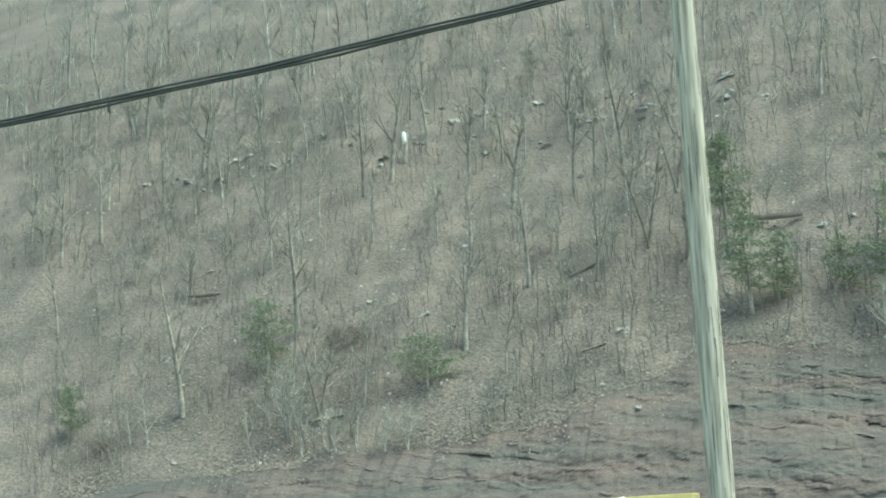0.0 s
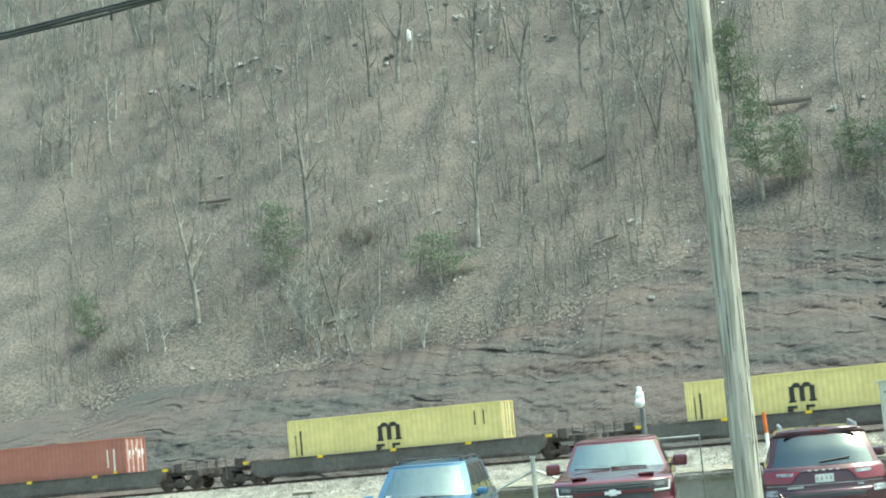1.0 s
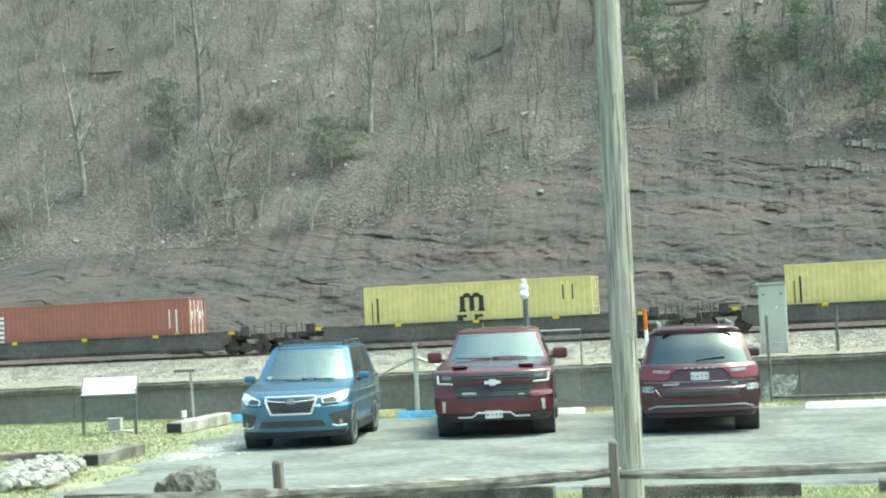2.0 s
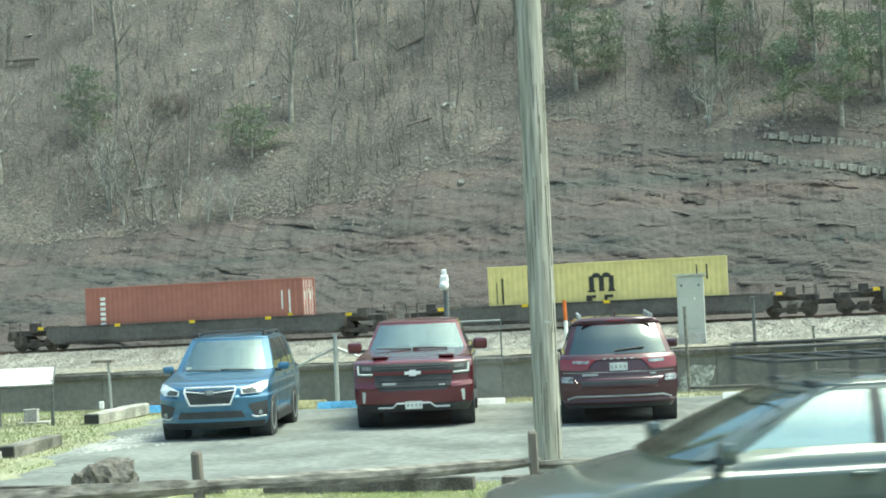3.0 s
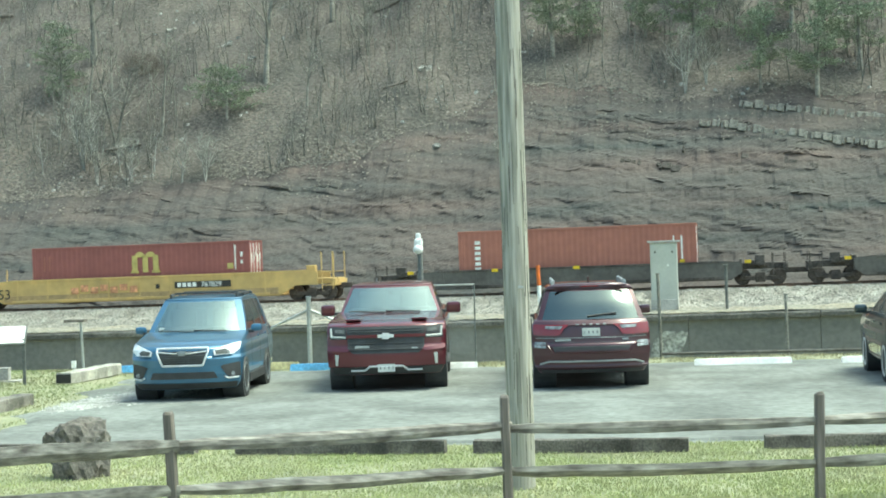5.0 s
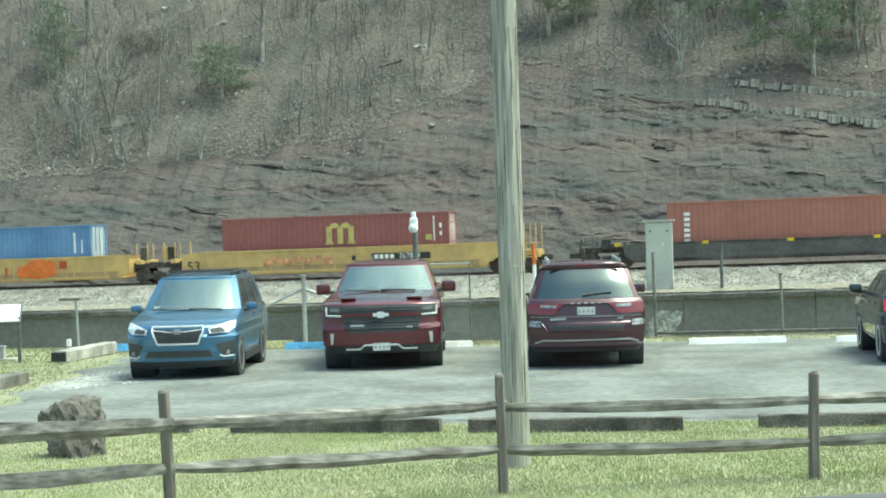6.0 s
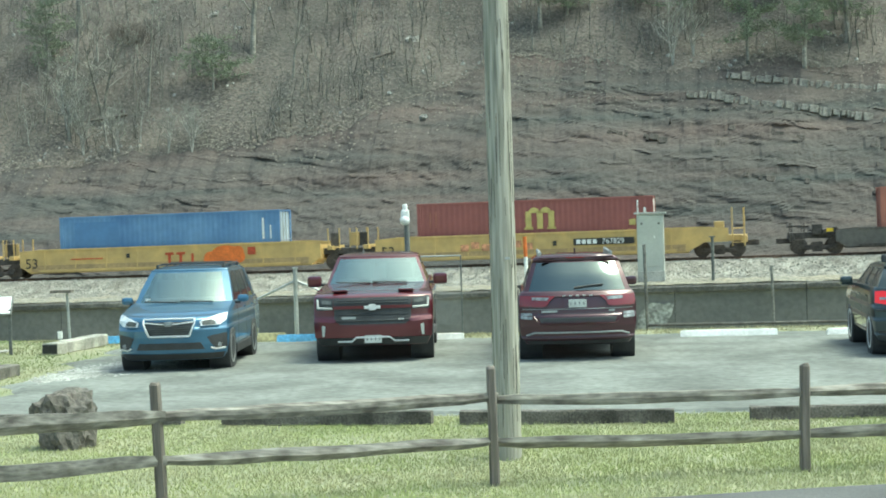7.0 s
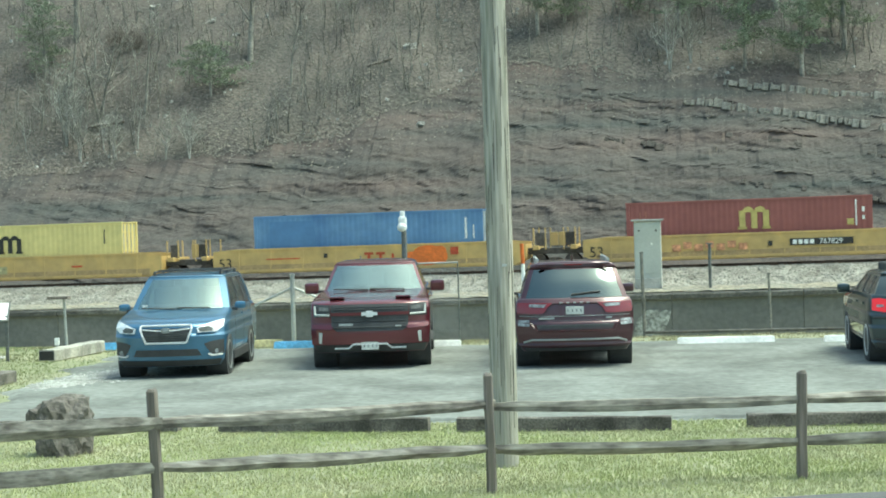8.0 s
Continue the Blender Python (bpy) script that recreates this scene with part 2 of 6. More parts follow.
    lamp_red=glow_mat("lit_tail_lamp", (0.6, 0.02, 0.03), 0.3),
)


# ---- mesh helpers ----
def part(name, bm, material, parent=None, label="", smooth=False):
    me = bpy.data.meshes.new(name)
    bm.normal_update()
    bm.to_mesh(me)
    bm.free()
    me.materials.append(material)
    if smooth:
        for p in me.polygons:
            p.use_smooth = True
        if smooth == "edges":
            me.set_sharp_from_angle(angle=radians(32))
    ob = new(name, me)
    if parent:
        ob.parent = parent
    if label:
        ob["label"] = label
    return ob


def thing(name, m, label, category, group="", kind=""):
    ob = new(name)
    ob.matrix_world = m
    ob.empty_display_size = 0.2
    return tagged(ob, label, category, group, kind)


def box(cx, cy, cz, sx, sy, sz, bevel=0.0, bm=None, turn=None):
    bm = bm or bmesh.new()
    m = Matrix.Translation((cx, cy, cz)) @ (turn or Matrix.Identity(4)) @ Matrix.Diagonal((sx, sy, sz, 1))
    r = bmesh.ops.create_cube(bm, size=1, matrix=m)
    if bevel:
        es = list({e for v in r["verts"] for e in v.link_edges})
        bmesh.ops.bevel(bm, geom=es, offset=bevel, segments=2, affect="EDGES", profile=0.6)
    return bm


def tube(p, q, r0, r1=None, n=8, bm=None, cap=True):
    bm = bm or bmesh.new()
    p, q = Vector(p), Vector(q)
    r1 = r0 if r1 is None else r1
    d = q - p
    rot = d.to_track_quat("Z", "Y").to_matrix().to_4x4()
    bmesh.ops.create_cone(bm, cap_ends=cap, segments=n, radius1=r0, radius2=r1, depth=d.length,
                          matrix=Matrix.Translation((p + q) / 2) @ rot)
    return bm


def prism(pts, a, b, axis="y", bm=None):
    """A polygon in the plane across the axis, drawn out from a to b along it."""
    bm = bm or bmesh.new()
    put = {"y": lambda u, v, w: (u, w, v), "x": lambda u, v, w: (w, u, v), "z": lambda u, v, w: (u, v, w)}[axis]
    lo = [bm.verts.new(put(u, v, a)) for u, v in pts]
    hi = [bm.verts.new(put(u, v, b)) for u, v in pts]
    n = len(pts)
    bm.faces.new(lo)
    bm.faces.new(hi[::-1])
    for i in range(n):
        bm.faces.new((lo[i], hi[i], hi[(i + 1) % n], lo[(i + 1) % n]))
    bmesh.ops.recalc_face_normals(bm, faces=bm.faces)
    return bm


def quad(pts, thick=0.006, bm=None):
    """A pane or panel through four corners, with thickness."""
    bm = bm or bmesh.new()
    p = [Vector(c) for c in pts]
    n = (p[1] - p[0]).cross(p[3] - p[0]).normalized() * thick
    lo = [bm.verts.new(c) for c in p]
    hi = [bm.verts.new(c + n) for c in p]
    k = len(p)
    bm.faces.new(lo)
    bm.faces.new(hi[::-1])
    for i in range(k):
        bm.faces.new((lo[i], hi[i], hi[(i + 1) % k], lo[(i + 1) % k]))
    bmesh.ops.recalc_face_normals(bm, faces=bm.faces)
    return bm


def loft(rings, closed=True, cap=True, bm=None):
    bm = bm or bmesh.new()
    vs = [[bm.verts.new(c) for c in r] for r in rings]
    n = len(rings[0])
    for a, b in zip(vs, vs[1:]):
        for i in range(n if closed else n - 1):
            bm.faces.new((a[i], a[(i + 1) % n], b[(i + 1) % n], b[i]))
    if cap:
        bm.faces.new(vs[0][::-1])
        bm.faces.new(vs[-1])
    bmesh.ops.recalc_face_normals(bm, faces=bm.faces)
    return bm


def raw(name, verts, faces, material, parent=None, smooth=False):
    me = bpy.data.meshes.new(name)
    me.from_pydata(verts, [], faces)
    me.materials.append(material)
    if smooth:
        for p in me.polygons:
            p.use_smooth = True
    me.update()
    ob = new(name, me)
    if parent:
        ob.parent = parent
    return ob


def grid(name, us, vs, fn, material, smooth=True):
    verts = [fn(u, v) for v in vs for u in us]
    w = len(us)
    faces = [(j * w + i, j * w + i + 1, (j + 1) * w + i + 1, (j + 1) * w + i) for j in range(len(vs) - 1) for i in range(w - 1)]
    return raw(name, verts, faces, material, smooth=smooth)


def fbm(x, y, z=0.0, octaves=4):
    return noise.fractal(Vector((x, y, z)), 1.0, 2.0, octaves)


# ---- the lie of the land ----
PHI = radians(9.455)
TRACK = (0.0, 88.9)      # the track's centre line runs through here
GRADE = 0.006            # the line climbs gently to the right
TILT = -math.degrees(math.atan(GRADE))


def track(s, q, z):
    """Track space (s along to the right, q away behind the track) to the world."""
    return (TRACK[0] + s * math.cos(PHI) + q * math.sin(PHI), TRACK[1] - s * math.sin(PHI) + q * math.cos(PHI), z + GRADE * s - 0.03)


def road_edge(x):
    return 13.6 + 0.15 * x


def lot_near(x):
    return 20.1 - 0.158 * x


def lot_edge(x):
    return 36.2 - 0.125 * x


def ledge(x):
    return 0.5 + 0.5 * math.tanh(x / 2)


def rock_top(s):
    """Height at which the bare rock face gives way to the wooded slope."""
    return 8.6 + 0.06 * s + 0.8 * fbm(s * 0.05, 3.7) + 0.7 * fbm(s * 0.16, 9.2) + 0.2 * fbm(s * 0.7, 4.4)


def bare(s):
    """How far the bare rock reaches up beyond the foot of the wooded slope."""
    return 0.3 + 5.2 * math.exp(-((s - 2.0) / 7.0) ** 2) + 2.2 / (1 + math.exp((8.0 - s) / 2.5)) + 0.5 * fbm(s * 0.3, 6.1)


def hill_z(s, q):
    """The wooded slope above the rock face."""
    u = q - 16.0
    k = max(0.0, min(1.0, (u - 0.2) / 5.0))
    z = rock_top(s) - 0.2 + u * 0.74 + k * 1.2 * fbm(s * 0.035, q * 0.04, 1.0) + (0.2 + 0.8 * k) * 0.14 * fbm(s * 0.5, q * 0.55, 5.0)
    return z


def hill_point(s, q):
    return track(s, q, hill_z(s, q))


# ---- ground ----
def ground_height(x, y):
    e = lot_edge(x)
    z = 0.02 * fbm(x * 0.3, y * 0.3)
    z -= 3.4 * ledge((y - e - 1.6) * 3.0)
    z += 0.08 * ledge((road_edge(x) - 0.2 - y) * 6)
    if x < -7 and y > 24:
        z += 0.10 * ledge((-8.2 - x) * 2) * ledge((e - 0.6 - y) * 3)
    return z


def bands(*runs):
    out = []
    for a, b, step in runs:
        k = max(1, round((b - a) / step))
        out += [a + (b - a) * i / k for i in range(k)]
    return out + [runs[-1][1]]


ground = grid("ground", bands((-400, -60, 40), (-60, -16, 4), (-16, 14, 0.5), (14, 60, 4), (60, 400, 40)),
              bands((-300, -20, 40), (-20, 6, 4), (6, 33, 0.5), (33, 42, 0.25), (42, 86, 4)),
              lambda x, y: (x, y, ground_height(x, y) - 0.03), M["soil"])
tagged(ground, "thin spring grass and bare soil beside road and car park", "ground", kind="structure")


def sheet(name, x0, x1, near, far, step, dz, material, label, category, wobble=0.0, ragged=0.0):
    """A surface laid over the ground between two edges."""
    def at(x, v):
        a, b = near(x), far(x)
        sunk = 0.07 if v in (0, 1) or x in (x0, x1) else 0.0
        if ragged and x < x0 + 1:
            x += (x0 + 1 - x) * 0.7 * fbm(3.0, (a + (b - a) * v) * 0.7)
        a += ragged * fbm(x * 0.9, 2.0)
        b += ragged * fbm(x * 0.9, 9.0)
        y = a + (b - a) * v
        return (x, y, ground_height(x, y) + dz - sunk + wobble * fbm(x * 0.8, y * 0.8))
    n = 48
    ob = grid(name, bands((x0, x1, step)), [i / n for i in range(n + 1)], at, material)
    return tagged(ob, label, category, kind="structure")


sheet("road", -120, 120, lambda x: 6.2 + 0.15 * x, road_edge, 1.0, 0.006, M["road"], "worn grey asphalt road passing the fence", "road")
sheet("car_park", -6.7, 40, lambda x: lot_near(x) + 0.35, lambda x: lot_edge(x) - 2.0, 0.25, 0.012, M["lot"],
      "grey compacted gravel car park with pale worn patches", "car park", 0.0, 0.35)
sheet("access_lane", -6.6, 40, lambda x: lot_near(x) + 0.5, lambda x: lot_near(x) + 2.3, 0.25, 0.018, M["lane"],
      "smooth worn asphalt lane along the edge of the car park", "lane", 0.0, 0.22)

# pale washed gravel where cars turn at the corner of the car park
rnd = random.Random(14)
verts, faces = [], []
for i in range(7000):
    u = rnd.random()
    spread = 0.22 + 0.5 * u
    x, y = -6.35 + 1.3 * u + rnd.gauss(0, spread * 0.55), 26.9 + 3.2 * u + rnd.gauss(0, spread)
    if fbm(x * 1.1, y * 0.8, 41.0) < rnd.uniform(-0.4, 0.35):
        continue
    r, a = rnd.uniform(0.015, 0.05), rnd.uniform(0, 6.28)
    z = ground_height(x, y) + 0.010
    k = len(verts)
    verts += [(x + math.cos(a + j * 1.57) * r * rnd.uniform(0.7, 1.3), y + math.sin(a + j * 1.57) * r * rnd.uniform(0.7, 1.3), z) for j in range(4)] + [(x, y, z + r * 0.5)]
    faces += [(k + j, k + (j + 1) % 4, k + 4) for j in range(4)]
tagged(raw("loose_gravel", verts, faces, M["pale_gravel"]), "pale washed gravel scattered at the corner of the car park", "gravel", kind="stuff")

# ---- retaining wall, trackbed, rails ----
wall_back = -7.2
wall = thing("retaining_wall", Matrix.Translation((0, 0, 0)), "stained grey concrete retaining wall below the railway", "wall", kind="structure")
rnd = random.Random(4)
for i in range(-16, 16):
    s0, s1 = i * 6.1, i * 6.1 + 6.07
    off = rnd.uniform(-0.03, 0.03)
    bm = loft([[track(s, wall_back + q, z) for q, z in ((0.0, -3.9), (0.6, -3.9), (0.6, -1.24), (0.12, -1.24))] for s in (s0, s1)])
    for v in bm.verts:
        v.co.y += off
    part("panel", bm, M["wall"], wall)
    bm = loft([[track(s, wall_back + q, z + rnd.uniform(-0.012, 0.012)) for q, z in ((-0.1, -1.24), (0.7, -1.24), (0.7, -0.98), (-0.02, -0.96), (-0.1, -1.04))] for s in (s0, s0 + 2, s0 + 4, s1)])
    part("coping", bm, M["coping"], wall)

PROFILE = ((-6.6, -1.0), (-6.0, -0.92), (-4.6, -0.78), (-3.0, -0.45), (-1.9, 0.0), (-1.3, 0.02), (1.3, 0.02), (2.0, 0.0), (3.4, -0.5), (6.5, -0.7))


def bed_z(q):
    for (a, za), (b, zb) in zip(PROFILE, PROFILE[1:]):
        if a <= q <= b:
            return za + (zb - za) * (q - a) / (b - a)
    return PROFILE[-1][1] if q > 0 else PROFILE[0][1]


bed = grid("trackbed", bands((-110, -40, 2), (-40, 40, 0.4), (40, 110, 2)), bands((-6.6, 6.5, 0.25)),
           lambda s, q: track(s, q, bed_z(q) + 0.05 * fbm(s * 1.2, q * 1.2)), M["ballast"])
tagged(bed, "pale crushed stone ballast bed under the railway track", "trackbed", kind="structure")
def verge_point(s, v):
    """Brown soil and dead grass between the ballast and the wall, with a ragged upper edge."""
    q = -6.62 + (1.75 + 0.5 * fbm(s * 0.35, 5.0) + 0.25 * fbm(s * 1.6, 8.0)) * v
    return track(s, q, bed_z(q) + 0.07 * (1 if v < 0.9 else -0.5) + 0.05 * fbm(s * 1.3, q * 2.0, 3.0))


tagged(grid("trackside_soil", bands((-60, -40, 1), (-40, 40, 0.25), (40, 60, 1)), [i / 8 for i in range(9)], verge_point, M["trackside"]),
       "brown soil and dead grass along the top of the retaining wall", "soil", kind="structure")
# loose stones on the near shoulder of the ballast
verts, faces = [], []
for i in range(15000):
    s, q = rnd.uniform(-34, 34), -1.4 - 3.6 * rnd.random() ** 1.3
    r = rnd.uniform(0.03, 0.075)
    c = Vector(track(s, q, bed_z(q) + r * 0.3))
    k = len(verts)
    a = rnd.uniform(0, 6.28)
    for j in range(4):
        verts.append(c + Vector((math.cos(a + j * 1.57) * r * rnd.uniform(0.7, 1.3), math.sin(a + j * 1.57) * r * rnd.uniform(0.7, 1.3), rnd.uniform(-0.3, 0.3) * r)))
    verts.append(c + Vector((0, 0, r * rnd.uniform(0.5, 1.1))))
    faces += [(k + j, k + (j + 1) % 4, k + 4) for j in range(4)]
tagged(raw("ballast_stones", verts, faces, M["ballast_stone"]), "loose pale ballast stones beside the rails", "gravel", kind="stuff")

rails = thing("railway_track", pose(*track(0, 0, 0), 0, TILT, -math.degrees(PHI)), "rusty steel rails on dark wooden sleepers", "railway track", kind="structure")
for q in (-0.75, 0.75):
    bm = prism(((q - 0.07, -0.02), (q + 0.07, -0.02), (q + 0.03, 0.02), (q + 0.035, 0.12), (q + 0.035, 0.15), (q - 0.035, 0.15), (q - 0.035, 0.12), (q - 0.03, 0.02)), -110, 110, "x")
    part("rail", bm, M["steel"], rails)
me = None
for i in range(-60, 61):
    if me is None:
        ob = part("sleeper", box(0, 0, 0, 0.23, 2.6, 0.16, 0.015), M["timber"], rails)
        me = ob.data
    else:
        ob = new("sleeper", me)
        ob.parent = rails
    ob.matrix_basis = pose(i * 0.56, 0, -0.06, 0, 0, rnd.uniform(-1, 1))

# ---- hillside ----
layers, c = [], -12.0
while c < 30:
    th = rnd.choice((0.14, 0.2, 0.26, 0.34, 0.5, 0.8))
    layers.append((c, th, rnd.choice((0.02, 0.05, 0.12, 0.25, 0.45, 0.6)), rnd.uniform(0, 50)))
    c += th
starts = [l[0] for l in layers]


def strata(s, z):
    """How far a bed of the rock stands out: beds dip gently to the right."""
    c = z + 0.16 * s + 0.6 * fbm(s * 0.06, 7.0) + 0.2 * fbm(s * 0.45, z * 0.5, 8.0)
    k = max(0, int(np.searchsorted(starts, c)) - 1)
    c0, th, out, seed = layers[k]
    f = (c - c0) / th
    hard = 0.27 * out * max(0.0, 0.25 + 1.3 * fbm(s * 0.24, seed))
    broken = 0.13 * fbm(round(s * (0.9 + out) + seed) * 3.1, seed)
    return -(hard + broken) * (1.0 if f > 0.25 else f * 4)


def rock_point(s, v):
    run = 10.2 + max(0.0, bare(s))
    top = hill_z(s, 6.0 + run)
    z = -0.9 + (top + 0.9) * v
    bow = 0.35 * (run - 10.2) * math.sin(math.pi * v) ** 2
    q = 6.0 + run * v - bow * 0.3 + strata(s, z) * min(1, v * 6) * (1.0 if v < 0.9 else (1 - v) / 0.1)
    q += (0.6 * fbm(s * 0.12, z * 0.3, 2.0) + 0.08 * fbm(s * 1.5, z * 2.5, 4.0)) * min(1.0, (1 - v) * 5)
    return track(s, q, z)


def above_rock(s, q):
    return q > 16.1 + max(0.0, bare(s))


rock = grid("rock_face", bands((-110, -36, 1.0), (-36, 38, 0.16), (38, 110, 1.0)), [i / 130 for i in range(131)], rock_point, M["rock"], smooth=False)
tagged(rock, "dark brown layered shale rock face behind the railway", "rock face", kind="structure")
def litter_point(s, w):
    """The slope from the upper edge of the rock (w = 0) upwards."""
    x, y, z = hill_point(s, 16.1 + max(0.0, bare(s)) * max(0.0, 1 - w / 30.0) + w)
    return (x, y, z - 0.22 * max(0.0, 1 - w / 1.5))


hill = grid("hillside", bands((-220, -80, 4), (-80, 50, 0.6), (50, 220, 4)), bands((0, 64, 0.5), (64, 104, 2), (104, 244, 8)),
            litter_point, M["litter"])
tagged(hill, "steep leaf-strewn hillside in early spring", "hillside", kind="structure")


# ---- train ----
SPEED = 10.945
rolling = []         # (part, its radius, the speed of its thing)
moving = []          # (thing, track position of its own origin at time 0, height)


def on_track(ob, s0, z=0.0):
    moving.append((ob, s0, z))
    ob.matrix_world = pose(*track(s0, 0, z), 0, TILT, -math.degrees(PHI))
    return ob


def corrugated(length, z0, z1, depth, material, name, parent, y, sign):
    pitch, pts = 0.28, []
    n = int((length - 0.36) / pitch)
    x = 0.18 + ((length - 0.36) - n * pitch) / 2
    pts.append((0.18, 0.0))
    for i in range(n):
        for a, dd in ((0.0, 0.0), (0.07, 0.0), (0.105, depth), (0.21, depth), (0.245, 0.0)):
            pts.append((x + i * pitch + a, dd))
    pts.append((length - 0.18, 0.0))
    bm = bmesh.new()
    lo = [bm.verts.new((a, y + sign * dd, z0)) for a, dd in pts]
    hi = [bm.verts.new((a, y + sign * dd, z1)) for a, dd in pts]
    for i in range(len(pts) - 1):
        bm.faces.new((lo[i], lo[i + 1], hi[i + 1], hi[i]))
    return part(name, bm, material, parent)


LONG, WIDE, HIGH, FLOOR = 12.19, 2.44, 2.86, 0.55


def container(s0, colour, label, marks, doors=None, rods="galv"):
    c = on_track(thing("shipping_container", Matrix.Identity(4), label, "shipping container", "containers on the train"), s0, 0.0)
    z0, z1, w = FLOOR, FLOOR + HIGH, WIDE / 2
    part("roof", box(LONG / 2, 0, z1 - 0.05, LONG - 0.1, WIDE - 0.12, 0.06), M[colour], c)
    part("floor", box(LONG / 2, 0, z0 + 0.08, LONG - 0.1, WIDE - 0.1, 0.12), M["dark_steel"], c)
    for y, sg in ((-w + 0.012, 1), (w - 0.012, -1)):
        corrugated(LONG, z0 + 0.16, z1 - 0.1, 0.010, M[colour], "side_panel", c, y, sg)
        part("top_rail", box(LONG / 2, y + sg * 0.02, z1 - 0.06, LONG - 0.3, 0.07, 0.12, 0.01), M[colour], c)
        part("bottom_rail", box(LONG / 2, y + sg * 0.02, z0 + 0.09, LONG - 0.3, 0.07, 0.15, 0.01), M[colour], c)
    for x in (0.09, LONG - 0.09):
        for y in (-w + 0.09, w - 0.09):
            part("corner_post", box(x, y, (z0 + z1) / 2, 0.17, 0.17, HIGH - 0.2, 0.01), M[colour], c)
            for z in (z0 + 0.06, z1 - 0.06):
                part("corner_casting", box(x, y, z, 0.18, 0.18, 0.12, 0.01), M[colour], c)
    part("front_wall", box(0.1, 0, (z0 + z1) / 2, 0.05, WIDE - 0.3, HIGH - 0.2), M[colour], c)
    for y in (-0.57, 0.57):
        d = part("door", box(LONG - 0.1, y, (z0 + z1) / 2, 0.05, 1.1, HIGH - 0.22, 0.01), M[doors or colour], c)
        for k in (-0.3, 0.25):
            part("locking_bar", tube((LONG - 0.05, y + k, z0 + 0.12), (LONG - 0.05, y + k, z1 - 0.12), 0.028, n=6), M[rods], d)
        if rods == "white":
            for k, z, hh in ((-0.42, 2.2, 0.3), (-0.05, 1.9, 0.45), (0.4, 2.0, 0.3), (0.05, 0.5, 0.25), (-0.42, 0.45, 0.2)):
                part("door_marking", box(LONG - 0.07, y + k, z0 + z, 0.014, 0.14, hh), M["white"], d)
        for z in (z0 + 0.9, z0 + 1.3, z0 + 2.3):
            part("hinge_bar", box(LONG - 0.045, y, z, 0.03, 1.05, 0.05), M[doors or colour], d)
    for x, z, sx, sz, m in marks:
        part("marking", box(x, -w - 0.004, FLOOR + z, sx, 0.012, sz), M[m], c)
    return c


def arch_logo(c, x, z, size, colour):
    """A plain three-legged arch shape."""
    w = -WIDE / 2 - 0.006
    th = 0.31 * size
    for k in (-0.62, 0.0, 0.62):
        part("emblem_leg", box(x + k * size, w, z, th, 0.012, size * 0.95), M[colour], c)
    for k in (-0.31, 0.31):
        pts = [(x + k * size + 0.31 * size * math.cos(a), z + size * 0.38 + 0.3 * size * math.sin(a)) for a in [math.pi * i / 8 for i in range(9)]]
        part("emblem_arch", prism(pts, w - 0.006, w + 0.006, "y"), M[colour], c)
    for k in (-0.62, 0.62):
        part("emblem_foot", box(x + k * size, w, z - size * 0.45, th * 1.5, 0.012, size * 0.12), M[colour], c)


def bogie(parent, x):
    b = part("bogie", box(x, -0.98, 0.5, 1.9, 0.12, 0.22, 0.04), M["bogie"], parent)
    bm = box(0, 0, 0, 0.5, 0.16, 0.5, 0.04)
    o = part("side_frame", bm, M["bogie"], b)
    o.location = (x, -0.98, 0.55)
    for y in (0.98,):
        o = part("side_frame", box(0, 0, 0, 1.9, 0.14, 0.24, 0.04), M["bogie"], b)
        o.location = (x, y, 0.5)
    part("bolster", box(x, 0, 0.55, 0.45, 2.0, 0.3, 0.03), M["bogie"], b)
    for k in (-0.88, 0.88):
        o = part("bearing", tube((0, -1.1, 0), (0, -0.9, 0), 0.13, n=12), M["bogie"], b)
        o.location = (x + k, 0, 0.57)
        bm = tube((0, -0.80, 0), (0, -0.67, 0), 0.42, n=20)
        tube((0, 0.67, 0), (0, 0.80, 0), 0.42, n=20, bm=bm)
        tube((0, -0.9, 0), (0, 0.9, 0), 0.08, n=8, bm=bm)
        a = part("axle", bm, M["bogie"], b)
        a.location = (x + k, 0, 0.57)
        rolling.append((a, 0.42, SPEED))
    return b


